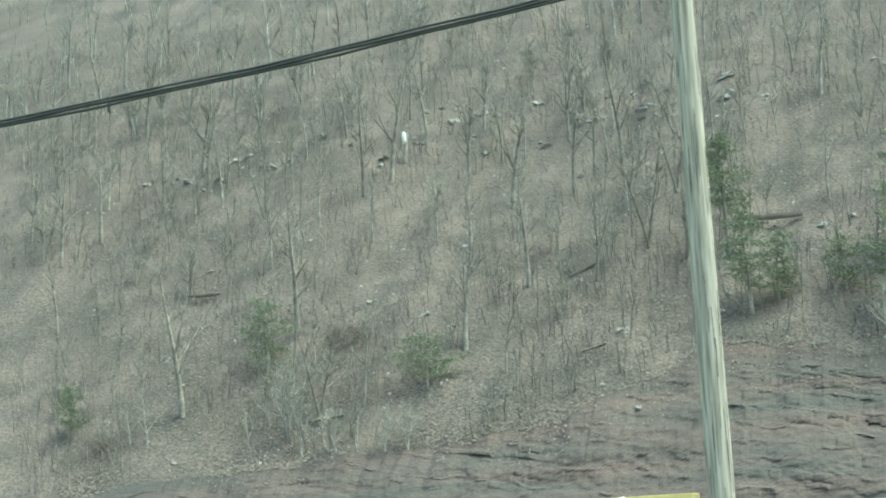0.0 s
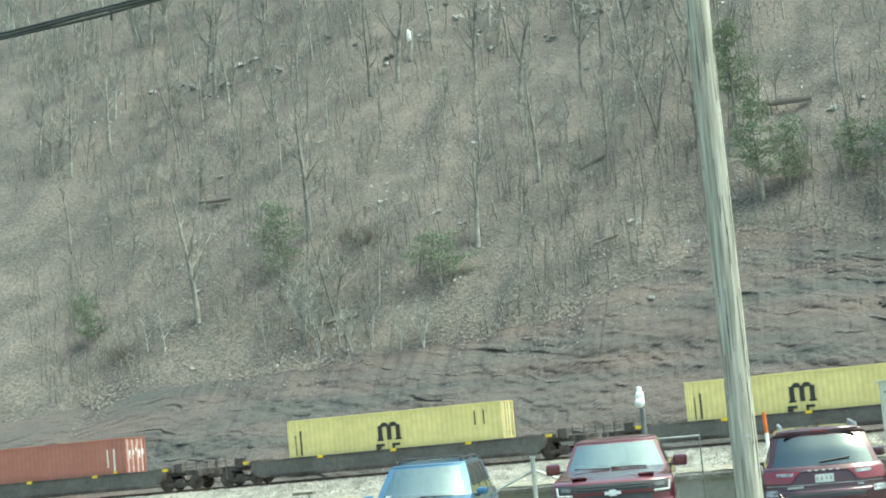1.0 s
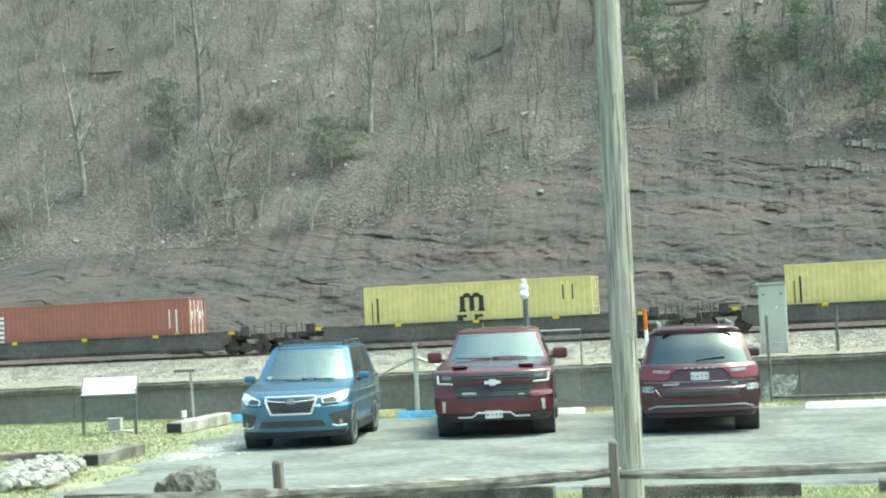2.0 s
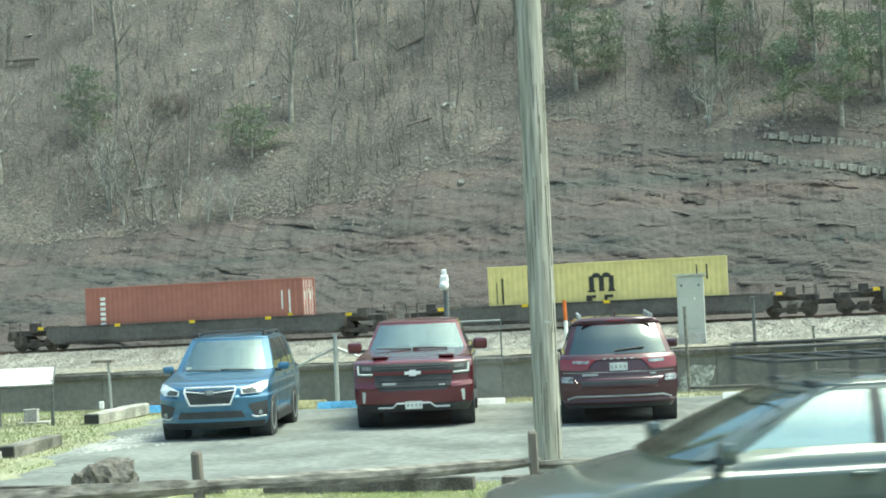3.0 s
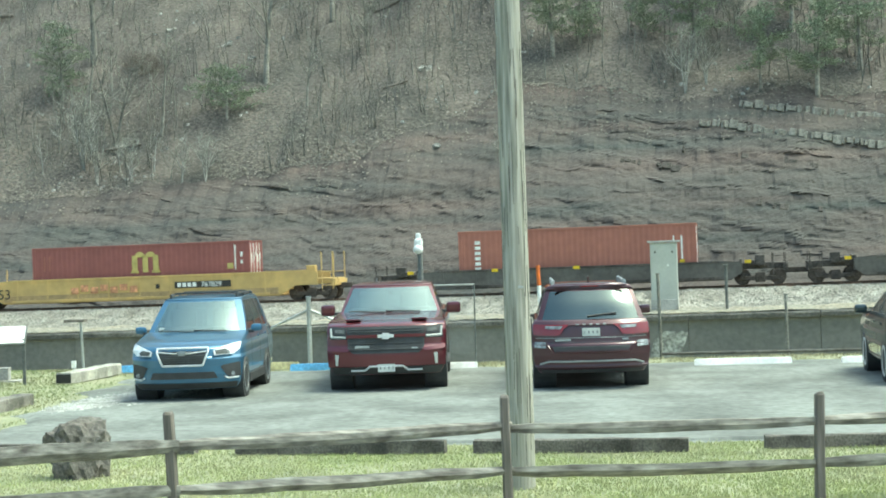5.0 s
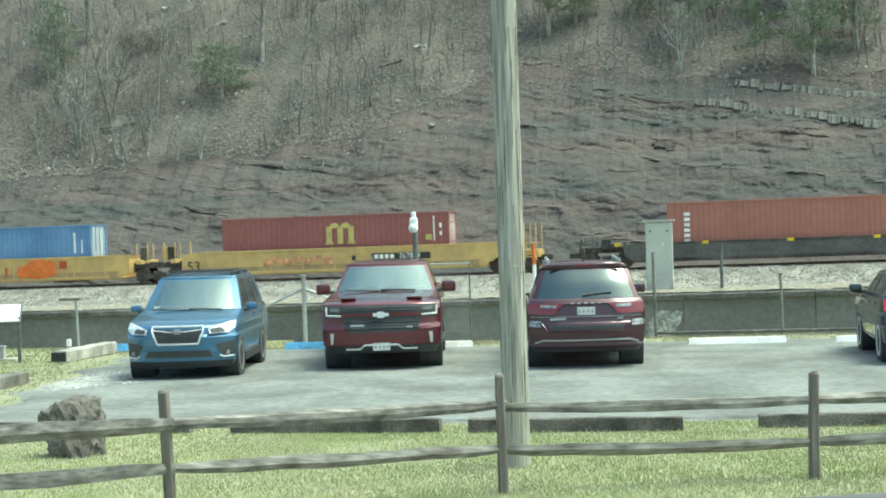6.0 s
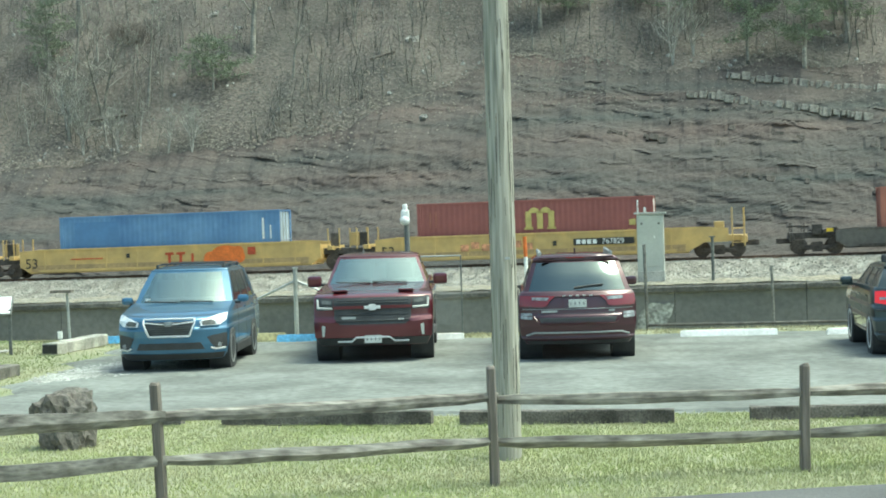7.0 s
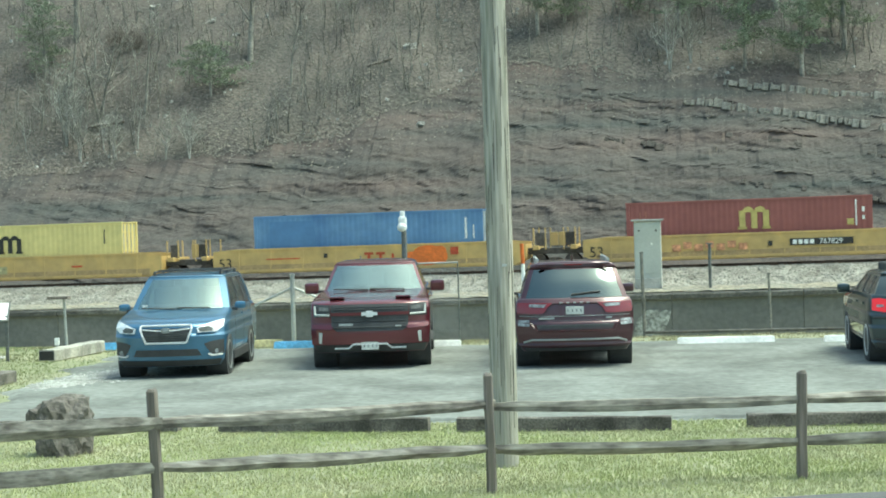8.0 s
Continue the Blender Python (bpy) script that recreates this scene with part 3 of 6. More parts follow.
def well_car(s_mid, length, colour, label, ends, marks=(), writing=(), tail=0.0):
    """A car with a sunken well between two end platforms. ends: True where the car has a full platform."""
    w = 1.46
    c = on_track(thing("well_car", Matrix.Identity(4), label, "railway wagon", "wagons of the train"), s_mid, 0.0)
    m = M[colour]
    plain = M["grey_steel"] if colour == "dark_steel" else m
    half = 16.6 / 2
    top = 1.72 if colour == "rail_yellow" else 1.42
    for sg in (-1, 1):
        side = part("side_sill", prism(((-half, 0.82), (-half + 0.5, 0.50), (half - 0.5, 0.50), *(((half, 0.82),) if not tail else ((half + 0.3, 0.95), (half + tail + 0.2, 0.95))), (half + tail * 1.15, top - 0.10), (half + tail - 1.2, top), (-half + 1.2, top), (-half, top - 0.10)),
                                       sg * w, sg * (w - 0.07), "y"), plain, c)
        if colour == "rail_yellow":
            part("skirt", box(0, sg * (w + 0.003), 0.70, 2 * half - 1.3, 0.02, 0.34, 0.004), M["skirt"], side, "grimy lower band")
        for z, hh, dd in ((top - 0.05, 0.10, 0.06), (0.56, 0.14, 0.06)):
            part("flange", box(0, sg * (w + 0.01), z, 2 * half - 2.2, dd, hh, 0.01), m, side)
        for i in range(9):
            part("rib", box(-half + 1.4 + i * 1.73, sg * (w + 0.012), (top + 0.55) / 2, 0.07, 0.03, top - 0.75), plain, side)
    part("well_floor", box(0, 0, 0.48, 2 * half - 1.0, 2 * w - 0.2, 0.08), m, c)
    for sg in (-1, 1):
        e = length / 2 - (0.35 if ends[(sg + 1) // 2] else 0.0)
        e += tail if sg > 0 else 0.0
        x0, x1 = sg * (half - 0.1), sg * e
        pl = part("end_platform", box((x0 + x1) / 2, 0, 1.12, abs(x1 - x0), 1.5, 0.32, 0.03), m if ends[(sg + 1) // 2] else M["dark_steel"], c)
        part("bulkhead", box(sg * (half - 0.05), 0, 1.12, 0.12, 2 * w - 0.05, 0.75, 0.02), m, pl)
        part("cross_beam", box(sg * (half + 0.5), 0, 1.3, 0.3, 2 * w - 0.1, 0.22, 0.03), m, pl)
        if ends[(sg + 1) // 2]:
            part("end_sill", box(sg * (e - 0.15), 0, 1.05, 0.25, 2.7, 0.35, 0.03), m, pl)
            part("coupler", box(sg * (e + 0.25), 0, 0.86, 0.7, 0.28, 0.28, 0.05), M["bogie"], pl)
            for y in (-1.35, 1.35):
                for k in (0.15, 0.75):
                    part("ladder_post", tube((sg * (e - k), y, 0.7), (sg * (e - k), y, 2.65 if colour == "rail_yellow" else 1.75), 0.03, n=6), m, pl)
                for z in (0.9, 1.25, 1.6):
                    part("rung", tube((sg * (e - 0.15), y, z), (sg * (e - 0.75), y, z), 0.02, n=6), m, pl)
            part("brake_box", box(sg * (e - 1.4), -0.9, 1.7 if colour == "rail_yellow" else 1.4, 0.5, 0.4, 0.55, 0.05), m, pl)
        else:
            for k, y in ((0.5, -1.3), (1.1, -1.3), (0.5, 1.3), (1.1, 1.3)):
                part("guide_post", tube((sg * (e - k), y, 1.2), (sg * (e - k), y, 2.3), 0.035, n=6), m, pl)
            part("guide_plate", box(sg * (e - 0.8), -0.9, 1.72, 0.5, 0.06, 0.7, 0.02), M["dark_steel"], pl)
            part("guide_plate", box(sg * (e - 0.25), 0.9, 1.72, 0.4, 0.06, 0.7, 0.02), m, pl)
    if ends[0]:
        bogie(c, -length / 2 + 1.75)
    else:
        bogie(c, -length / 2)
    if ends[1]:
        bogie(c, length / 2 - 1.75 + tail)
    for x, z, sx, sz, mm in marks:
        part("marking", box(x, -w - (0.05 if mm != "white" else 0.058), z, sx, 0.01, sz), M[mm], c)
    for txt, x, z, size, mm in writing:
        cu = bpy.data.curves.new("lettering", "FONT")
        cu.body, cu.size, cu.extrude = txt, size, 0.004
        cu.materials.append(M[mm])
        o = new("lettering", cu)
        o.parent = c
        o.matrix_basis = pose(x, -w - (0.06 if mm == "white" else 0.05), z, 90, 0, 0)
    return c


amber = lambda *xs: [(x, 1.36, 0.32, 0.16, "amber") for x in xs]
A, B, R, MM, U, Y = -10.33, -32.26, -54.35, -77.72, -97.25, -116.70
mid = LONG / 2
for s0, lab in ((A, "bright yellow steel container with black emblem in dark wagon"), (B, "bright yellow steel container with black emblem in dark wagon")):
    c = container(s0, "box_yellow", lab, [(0.45, 1.5, 0.05, 1.1, "ink"), (0.75, 1.6, 0.1, 1.3, "ink"), (LONG - 1.0, 2.1, 0.07, 0.75, "ink"), (LONG - 1.5, 2.1, 0.07, 0.75, "ink"),
                                        (5.3, 1.1, 0.5, 0.14, "ink"), (5.2, 0.95, 0.3, 0.14, "ink"), (6.2, 1.1, 0.45, 0.14, "ink"), (6.05, 0.98, 0.14, 0.3, "ink")])
    arch_logo(c, 5.85, FLOOR + 1.75, 0.82, "ink")
c = container(R, "box_red", "rust-red steel container with white vertical bars in dark wagon",
              [(1.0, 0.9 + 0.27 * i, 0.28, 0.17, "white") for i in range(6)] + [(LONG - 0.75, 1.65, 0.08, 1.2, "white"), (LONG - 1.15, 1.75, 0.07, 1.0, "white"), (LONG - 0.75, 0.95, 0.25, 0.15, "amber")], None, "white")
c = container(MM, "box_maroon", "maroon steel container with a yellow emblem riding in a yellow wagon",
              [(LONG - 0.80, 2.0, 0.07, 1.3, "white"), (LONG - 0.45, 1.75, 0.12, 0.2, "white"), (LONG - 0.45, 2.15, 0.12, 0.25, "white"), (LONG - 1.08, 1.55, 0.32, 0.3, "tan"), (0.7, 2.0, 0.06, 0.8, "box_red"), (1.0, 2.0, 0.06, 0.8, "box_red")], None, "white")
arch_logo(c, 6.4, FLOOR + 1.82, 0.95, "tan")
container(U, "box_blue", "faded blue steel container with patched paint riding in a yellow wagon",
          [(2.08, 1.45, 2.44, 2.2, "box_dark_blue"), (LONG - 0.9, 1.9, 0.1, 1.1, "white"), (LONG - 0.5, 1.7, 0.06, 0.7, "white")], "box_pale_blue")
c = container(Y, "box_yellow", "bright yellow steel container with black emblem in yellow wagon",
              [(LONG - 1.0, 2.1, 0.07, 0.75, "ink"), (5.3, 1.1, 0.5, 0.14, "ink"), (6.2, 1.1, 0.45, 0.14, "ink")])
arch_logo(c, 5.85, FLOOR + 1.75, 0.82, "ink")

dark = "dark grimy well wagon with amber reflectors carrying one container"
well_car(A + mid, 21.9, "dark_steel", dark, (True, True), amber(-8.6, -4.2, 0, 4.2, 8.6))
well_car(B + mid, 21.9, "dark_steel", dark, (True, True), amber(-8.6, -4.2, 0, 4.2, 8.6))
well_car(R + mid, 21.9, "dark_steel", dark, (True, True), amber(-8.6, -4.2, 0, 4.2, 8.6))
yel = "yellow articulated well wagon with black and red markings"
well_car(MM + mid, 19.6, "rail_yellow", yel, (False, True),
         [(3.55, 1.18, 3.1, 0.34, "ink")] + [(2.25 + 0.28 * i, 1.18, 0.2, 0.22, "white") for i in range(4)] +
         [(1.05, 1.15, 0.2, 0.25, "ink")] + [(-3.6 + 0.55 * i, 1.05 + 0.12 * (i % 2), 0.42, 0.34, "graffiti") for i in range(7)],
         [("53", -8.0, 0.72, 0.75, "ink"), ("767829", 3.45, 1.05, 0.38, "white")], 1.3)
c = well_car(U + mid, 19.6, "rail_yellow", yel, (False, False),
             [(0.1 + 0.62 * i, 1.28, 0.48, 0.13, "red_paint") for i in range(2)] + [(0.1 + 0.62 * i, 1.02, 0.15, 0.5, "red_paint") for i in range(2)] + [(1.36, 1.0, 0.13, 0.5, "red_paint")] +
             [(2.7, 1.42, 0.35, 0.12, "amber"), (4.6, 1.3, 0.42, 0.4, "red_paint"), (-2.2, 1.25, 0.2, 0.22, "ink"), (-4.5, 1.15, 1.8, 0.06, "red_paint")],
             [("53", -8.0, 0.72, 0.75, "ink")])
for cx, cz, rx, rz in ((3.2, 1.1, 0.95, 0.52), (2.4, 0.98, 0.45, 0.34), (3.85, 1.12, 0.4, 0.45)):
    ring = [(cx + rx * math.cos(a) * (1 + 0.12 * math.sin(3 * a + cx)), cz + rz * math.sin(a)) for a in [2 * math.pi * i / 18 for i in range(18)]]
    part("sprayed_patch", prism(ring, -1.515 - 0.004 * cz, -1.50, "y"), M["orange"], c, "orange spray paint")
well_car(Y + mid, 19.4, "rail_yellow", yel, (True, False), [(-1.0, 1.0, 1.3, 0.4, "yellow_kerb"), (3.6, 1.1, 0.6, 0.1, "red_paint")])


# ---- cars ----
def wheel(parent, x, y, r, width, style=10, rim="alloy"):
    """A wheel with its tyre and rim; the outer face looks along the sign of y."""
    w = new("wheel")
    w.parent = parent
    w.location = (x, y, r)
    sg = 1 if y > 0 else -1
    prof = ((0.66, 0.42), (0.92, 0.5), (0.985, 0.44), (1.0, 0.3), (1.0, -0.3), (0.985, -0.44), (0.92, -0.5), (0.66, -0.42))
    rings = [[(rr * r * math.cos(a), dd * width * sg, rr * r * math.sin(a)) for rr, dd in prof] for a in [2 * math.pi * i / 28 for i in range(29)]]
    part("tyre", loft(rings, True, False), M["rubber"], w, smooth=True)
    part("hub", tube((0, -sg * width * 0.35, 0), (0, sg * width * 0.1, 0), r * 0.67, n=24), M["black"], w)
    bm = bmesh.new()
    for i in range(style):
        a = 2 * math.pi * i / style
        box(math.cos(a) * r * 0.36, sg * width * 0.38, math.sin(a) * r * 0.36, r * 0.56, 0.03, r * 0.12, 0, bm, pose(0, 0, 0, 0, -math.degrees(a), 0))
    tube((0, sg * width * 0.2, 0), (0, sg * width * 0.43, 0), r * 0.16, n=12, bm=bm)
    for i in range(28):
        a, b = 2 * math.pi * i / 28, 2 * math.pi * (i + 1) / 28
        quad([(math.cos(t) * r * k, sg * width * 0.40, math.sin(t) * r * k) for t, k in ((a, 0.6), (b, 0.6), (b, 0.72), (a, 0.72))], 0.02, bm)
    part("rim", bm, M[rim], w)
    return w


class Shape:
    """A car's outer surface as level outlines: rows of height, nose, tail, half width, and how far the corners at nose and tail draw back."""

    def __init__(self, rows, power=3.0):
        self.rows, self.power = np.array(rows, float), power

    def at(self, z):
        return [float(np.interp(z, self.rows[:, 0], self.rows[:, i])) for i in range(1, 6)]

    def nose(self, y, z):
        xf, xr, w, cf, cr = self.at(z)
        return xf - cf * min(1.0, abs(y) / w) ** self.power

    def tail(self, y, z):
        xf, xr, w, cf, cr = self.at(z)
        return xr + cr * min(1.0, abs(y) / w) ** self.power

    def outline(self, z, k=14):
        xf, xr, w, cf, cr = self.at(z)
        ys = [w * math.sin(math.pi / 2 * (2 * i / k - 1)) for i in range(k + 1)]
        front = [(self.nose(y, z), y, z) for y in ys]
        rear = [(self.tail(y, z), y, z) for y in ys[::-1]]
        a, b = front[-1][0], rear[0][0]
        side = [a + (b - a) * i / 6 for i in range(1, 6)]
        return front + [(x, w, z) for x in side] + rear + [(x, -w, z) for x in side[::-1]]

    def skin(self, step=0.04):
        z0, z1 = self.rows[0, 0], self.rows[-1, 0]
        zs = sorted({float(z) for z in self.rows[:, 0]} | set(np.arange(z0, z1, step)))
        return loft([self.outline(z) for z in zs])


def clip(poly, axis, lo, hi):
    for sign, lim in ((1, lo), (-1, -hi)):
        out = []
        for a, b in zip(poly, poly[1:] + poly[:1]):
            da, db = sign * a[axis] - lim, sign * b[axis] - lim
            if da >= 0:
                out.append(a)
            if (da > 0) != (db > 0) and da != db:
                k = da / (da - db)
                out.append((a[0] + (b[0] - a[0]) * k, a[1] + (b[1] - a[1]) * k))
        poly = out
        if len(poly) < 3:
            return []
    return poly


def panel(parent, name, shape, face, poly, m, off=0.006, thick=0.03, label=""):
    """A panel that follows the skin of the car. face: nose, tail, left or right; poly: its corners across and up (y, z) or along and up (x, z)."""
    bm = bmesh.new()
    spans = []
    for axis in (0, 1):
        lo, hi = min(p[axis] for p in poly), max(p[axis] for p in poly)
        n = max(1, int((hi - lo) / 0.07))
        spans.append([(lo + (hi - lo) * i / n, lo + (hi - lo) * (i + 1) / n) for i in range(n)])
    sg = 1 if face == "left" else -1
    back = Vector({"nose": (-thick, 0, 0), "tail": (thick, 0, 0)}.get(face, (0, -sg * thick, 0)))
    put = {"nose": lambda a, z: (shape.nose(a, z) + off, a, z), "tail": lambda a, z: (shape.tail(a, z) - off, a, z)}.get(
        face, lambda a, z: (a, sg * (shape.at(z)[2] + off), z))
    for a0, a1 in spans[0]:
        column = clip(list(poly), 0, a0, a1)
        for z0, z1 in spans[1] if column else ():
            piece = clip(column, 1, z0, z1)
            if len(piece) > 2:
                bm.faces.new([bm.verts.new(put(a, z)) for a, z in piece])
    bmesh.ops.remove_doubles(bm, verts=bm.verts, dist=1e-4)
    front = list(bm.faces)
    rim = [tuple(e.verts) for e in bm.edges if len(e.link_faces) == 1]
    twin = {v: bm.verts.new(v.co + back) for v in list(bm.verts)}
    for f in front:
        bm.faces.new([twin[v] for v in reversed(f.verts)])
    for u, v in rim:
        bm.faces.new((u, v, twin[v], twin[u]))
    bmesh.ops.remove_doubles(bm, verts=bm.verts, dist=1e-4)
    bmesh.ops.recalc_face_normals(bm, faces=bm.faces)
    ob = part(name, bm, M[m], parent, label, "edges")
    if m in ("glass", "screen"):
        ob.visible_shadow = False
    return ob


def both(poly):
    return [(1, poly), (-1, [(-y, z) for y, z in poly])]


def make_car(m, label, paint, body, cabin, roof, wheels, seats, group="parked cars", dark_sides=True):
    car = thing("car", m, label, "car", group)
    part("body", body.skin(), M[paint], car, smooth=True)
    part("roof", roof.skin(0.02), M[paint], car, smooth=True)
    z0, z1 = cabin.rows[0, 0], cabin.rows[-1, 0]
    xf, xr, w, _, _ = cabin.at(z0)
    part("cabin_lining", box((xf + xr) / 2 - 0.05, 0, z0 - 0.02, (xf - xr) * 0.8, w * 1.7, 0.03), M["trim"], car)
    part("dashboard", box(xf - 0.50, 0, z0 + 0.02, 0.4, w * 1.6, 0.12, 0.04), M["black"], car)
    for x in seats:
        for y in (-0.38, 0.38):
            part("seat", box(x, y, z0 + 0.15, 0.16, 0.48, 0.42, 0.06), M["black"], car)
            part("headrest", box(x - 0.03, y, z0 + 0.44, 0.09, 0.26, 0.15, 0.04), M["black"], car)
    r, tw, base, y, style, rim = wheels
    for x in base:
        for sg in (1, -1):
            # Arches are not cut: a black disc stands for the shaded opening.
            part("wheel_arch", tube((x, sg * (y - 0.25), r), (x, sg * (body.at(r + 0.15)[2] + 0.006), r), r * 1.15, n=28), M["black"], car)
            wheel(car, x, sg * y, r, tw, style, rim)
    return car


def greenhouse(car, g, paint, screen, rear, side, posts, pillar=0.10, rear_pillar=0.16):
    """Panes and pillars on the skin of the cabin. screen, rear: half widths at foot and head; side: foot and head x of the glass; posts: x at foot and head."""
    z0, z1 = g.rows[0, 0], g.rows[-1, 0]
    a, b = z0 + 0.02, z1 - 0.03
    w0, w1 = g.at(a)[2], g.at(b)[2]
    panel(car, "windscreen", g, "nose", [(-screen[0], a), (screen[0], a), (screen[1], b), (-screen[1], b)], "screen", 0.0, 0.008)
    panel(car, "rear_window", g, "tail", [(-rear[0], a), (rear[0], a), (rear[1], b), (-rear[1], b)], "screen", 0.0, 0.008)
    panel(car, "screen_header", g, "nose", [(-w1, b), (w1, b), (w1 * 0.99, z1), (-w1 * 0.99, z1)], paint, 0.0, 0.04)
    panel(car, "tail_header", g, "tail", [(-w1, b), (w1, b), (w1 * 0.99, z1), (-w1 * 0.99, z1)], paint, 0.0, 0.04)
    for sg, poly in both([(screen[0], a), (w0, a), (w1, b), (screen[1], b)]):
        panel(car, "front_pillar", g, "nose", poly, paint, 0.002, 0.05)
    for sg, poly in both([(rear[0], a), (w0, a), (w1, b), (rear[1], b)]):
        panel(car, "rear_pillar", g, "tail", poly, paint, 0.002, 0.05)
    (f0, f1), (r0, r1) = side
    e0f, e1f, e0r, e1r = g.nose(w0, a), g.nose(w1, b), g.tail(w0, a), g.tail(w1, b)
    for face in ("left", "right"):
        panel(car, "side_window", g, face, [(f0, a), (r0, a), (r1, b), (f1, b)], "glass", -0.004, 0.008)
        panel(car, "front_pillar", g, face, [(e0f, a), (f0, a), (f1, b), (e1f, b)], paint, 0.0, 0.05)
        panel(car, "rear_pillar", g, face, [(e0r, a), (r0, a), (r1, b), (e1r, b)], paint, 0.0, 0.05)
        panel(car, "roof_side", g, face, [(e1f, b), (e1r, b), (e1r - 0.02, z1), (e1f - 0.02, z1)], paint, 0.0, 0.05)
        for p0, p1 in posts:
            panel(car, "door_pillar", g, face, [(p0 - 0.05, a), (p0 + 0.05, a), (p1 + 0.045, b), (p1 - 0.045, b)], "black", 0.0, 0.04)


def mirrors(car, x, y, z, paint, size=(0.12, 0.22, 0.16)):
    for sg in (1, -1):
        mm = part("door_mirror", box(x, sg * (y + size[1] / 2 + 0.05), z, *size, 0.055), M[paint], car)
        part("mirror_arm", box(x + 0.02, sg * (y + 0.03), z - 0.06, 0.06, 0.16, 0.05, 0.01), M["black"], mm)


def slab(car, name, x, y, z, sx, sy, sz, m, bevel=0.02, label="", turn=None):
    return part(name, box(x, y, z, sx, sy, sz, bevel, None, turn), M[m], car, label)


def plate(car, x, z, sg):
    p = slab(car, "number_plate", x, 0, z, 0.012, 0.29, 0.13, "plate", 0.004)
    for k in (-0.10, -0.03, 0.04, 0.11):
        part("plate_mark", box(x + sg * 0.008, k, z, 0.004, 0.022, 0.045), M["dim_lens"], p)


def door_lines(car, body, xs, handles, paint, z0, z1):
    for face, sg in (("left", 1), ("right", -1)):
        for x in xs:
            panel(car, "door_gap", body, face, [(x - 0.006, z0), (x + 0.006, z0), (x + 0.006, z1), (x - 0.006, z1)], "black", 0.002, 0.01)
        for x in handles:
            part("door_handle", box(x, sg * (body.at(z1 - 0.12)[2] + 0.015), z1 - 0.12, 0.17, 0.03, 0.03, 0.01), M[paint], car)


def rim_line(car, name, shape, face, pts, r, m, off=0.012):
    """A trim strip following the skin through points (across, up)."""
    bm = bmesh.new()
    put = {"nose": lambda a, z: (shape.nose(a, z) + off, a, z), "tail": lambda a, z: (shape.tail(a, z) - off, a, z)}[face]
    fine = []
    for (a, z), (b, w) in zip(pts, pts[1:]):
        k = max(1, int(math.hypot(b - a, w - z) / 0.08))
        fine += [put(a + (b - a) * i / k, z + (w - z) * i / k) for i in range(k)]
    fine.append(put(*pts[-1]))
    for p, q in zip(fine, fine[1:]):
        tube(p, q, r, n=6, bm=bm)
    return part(name, bm, M[m], car)


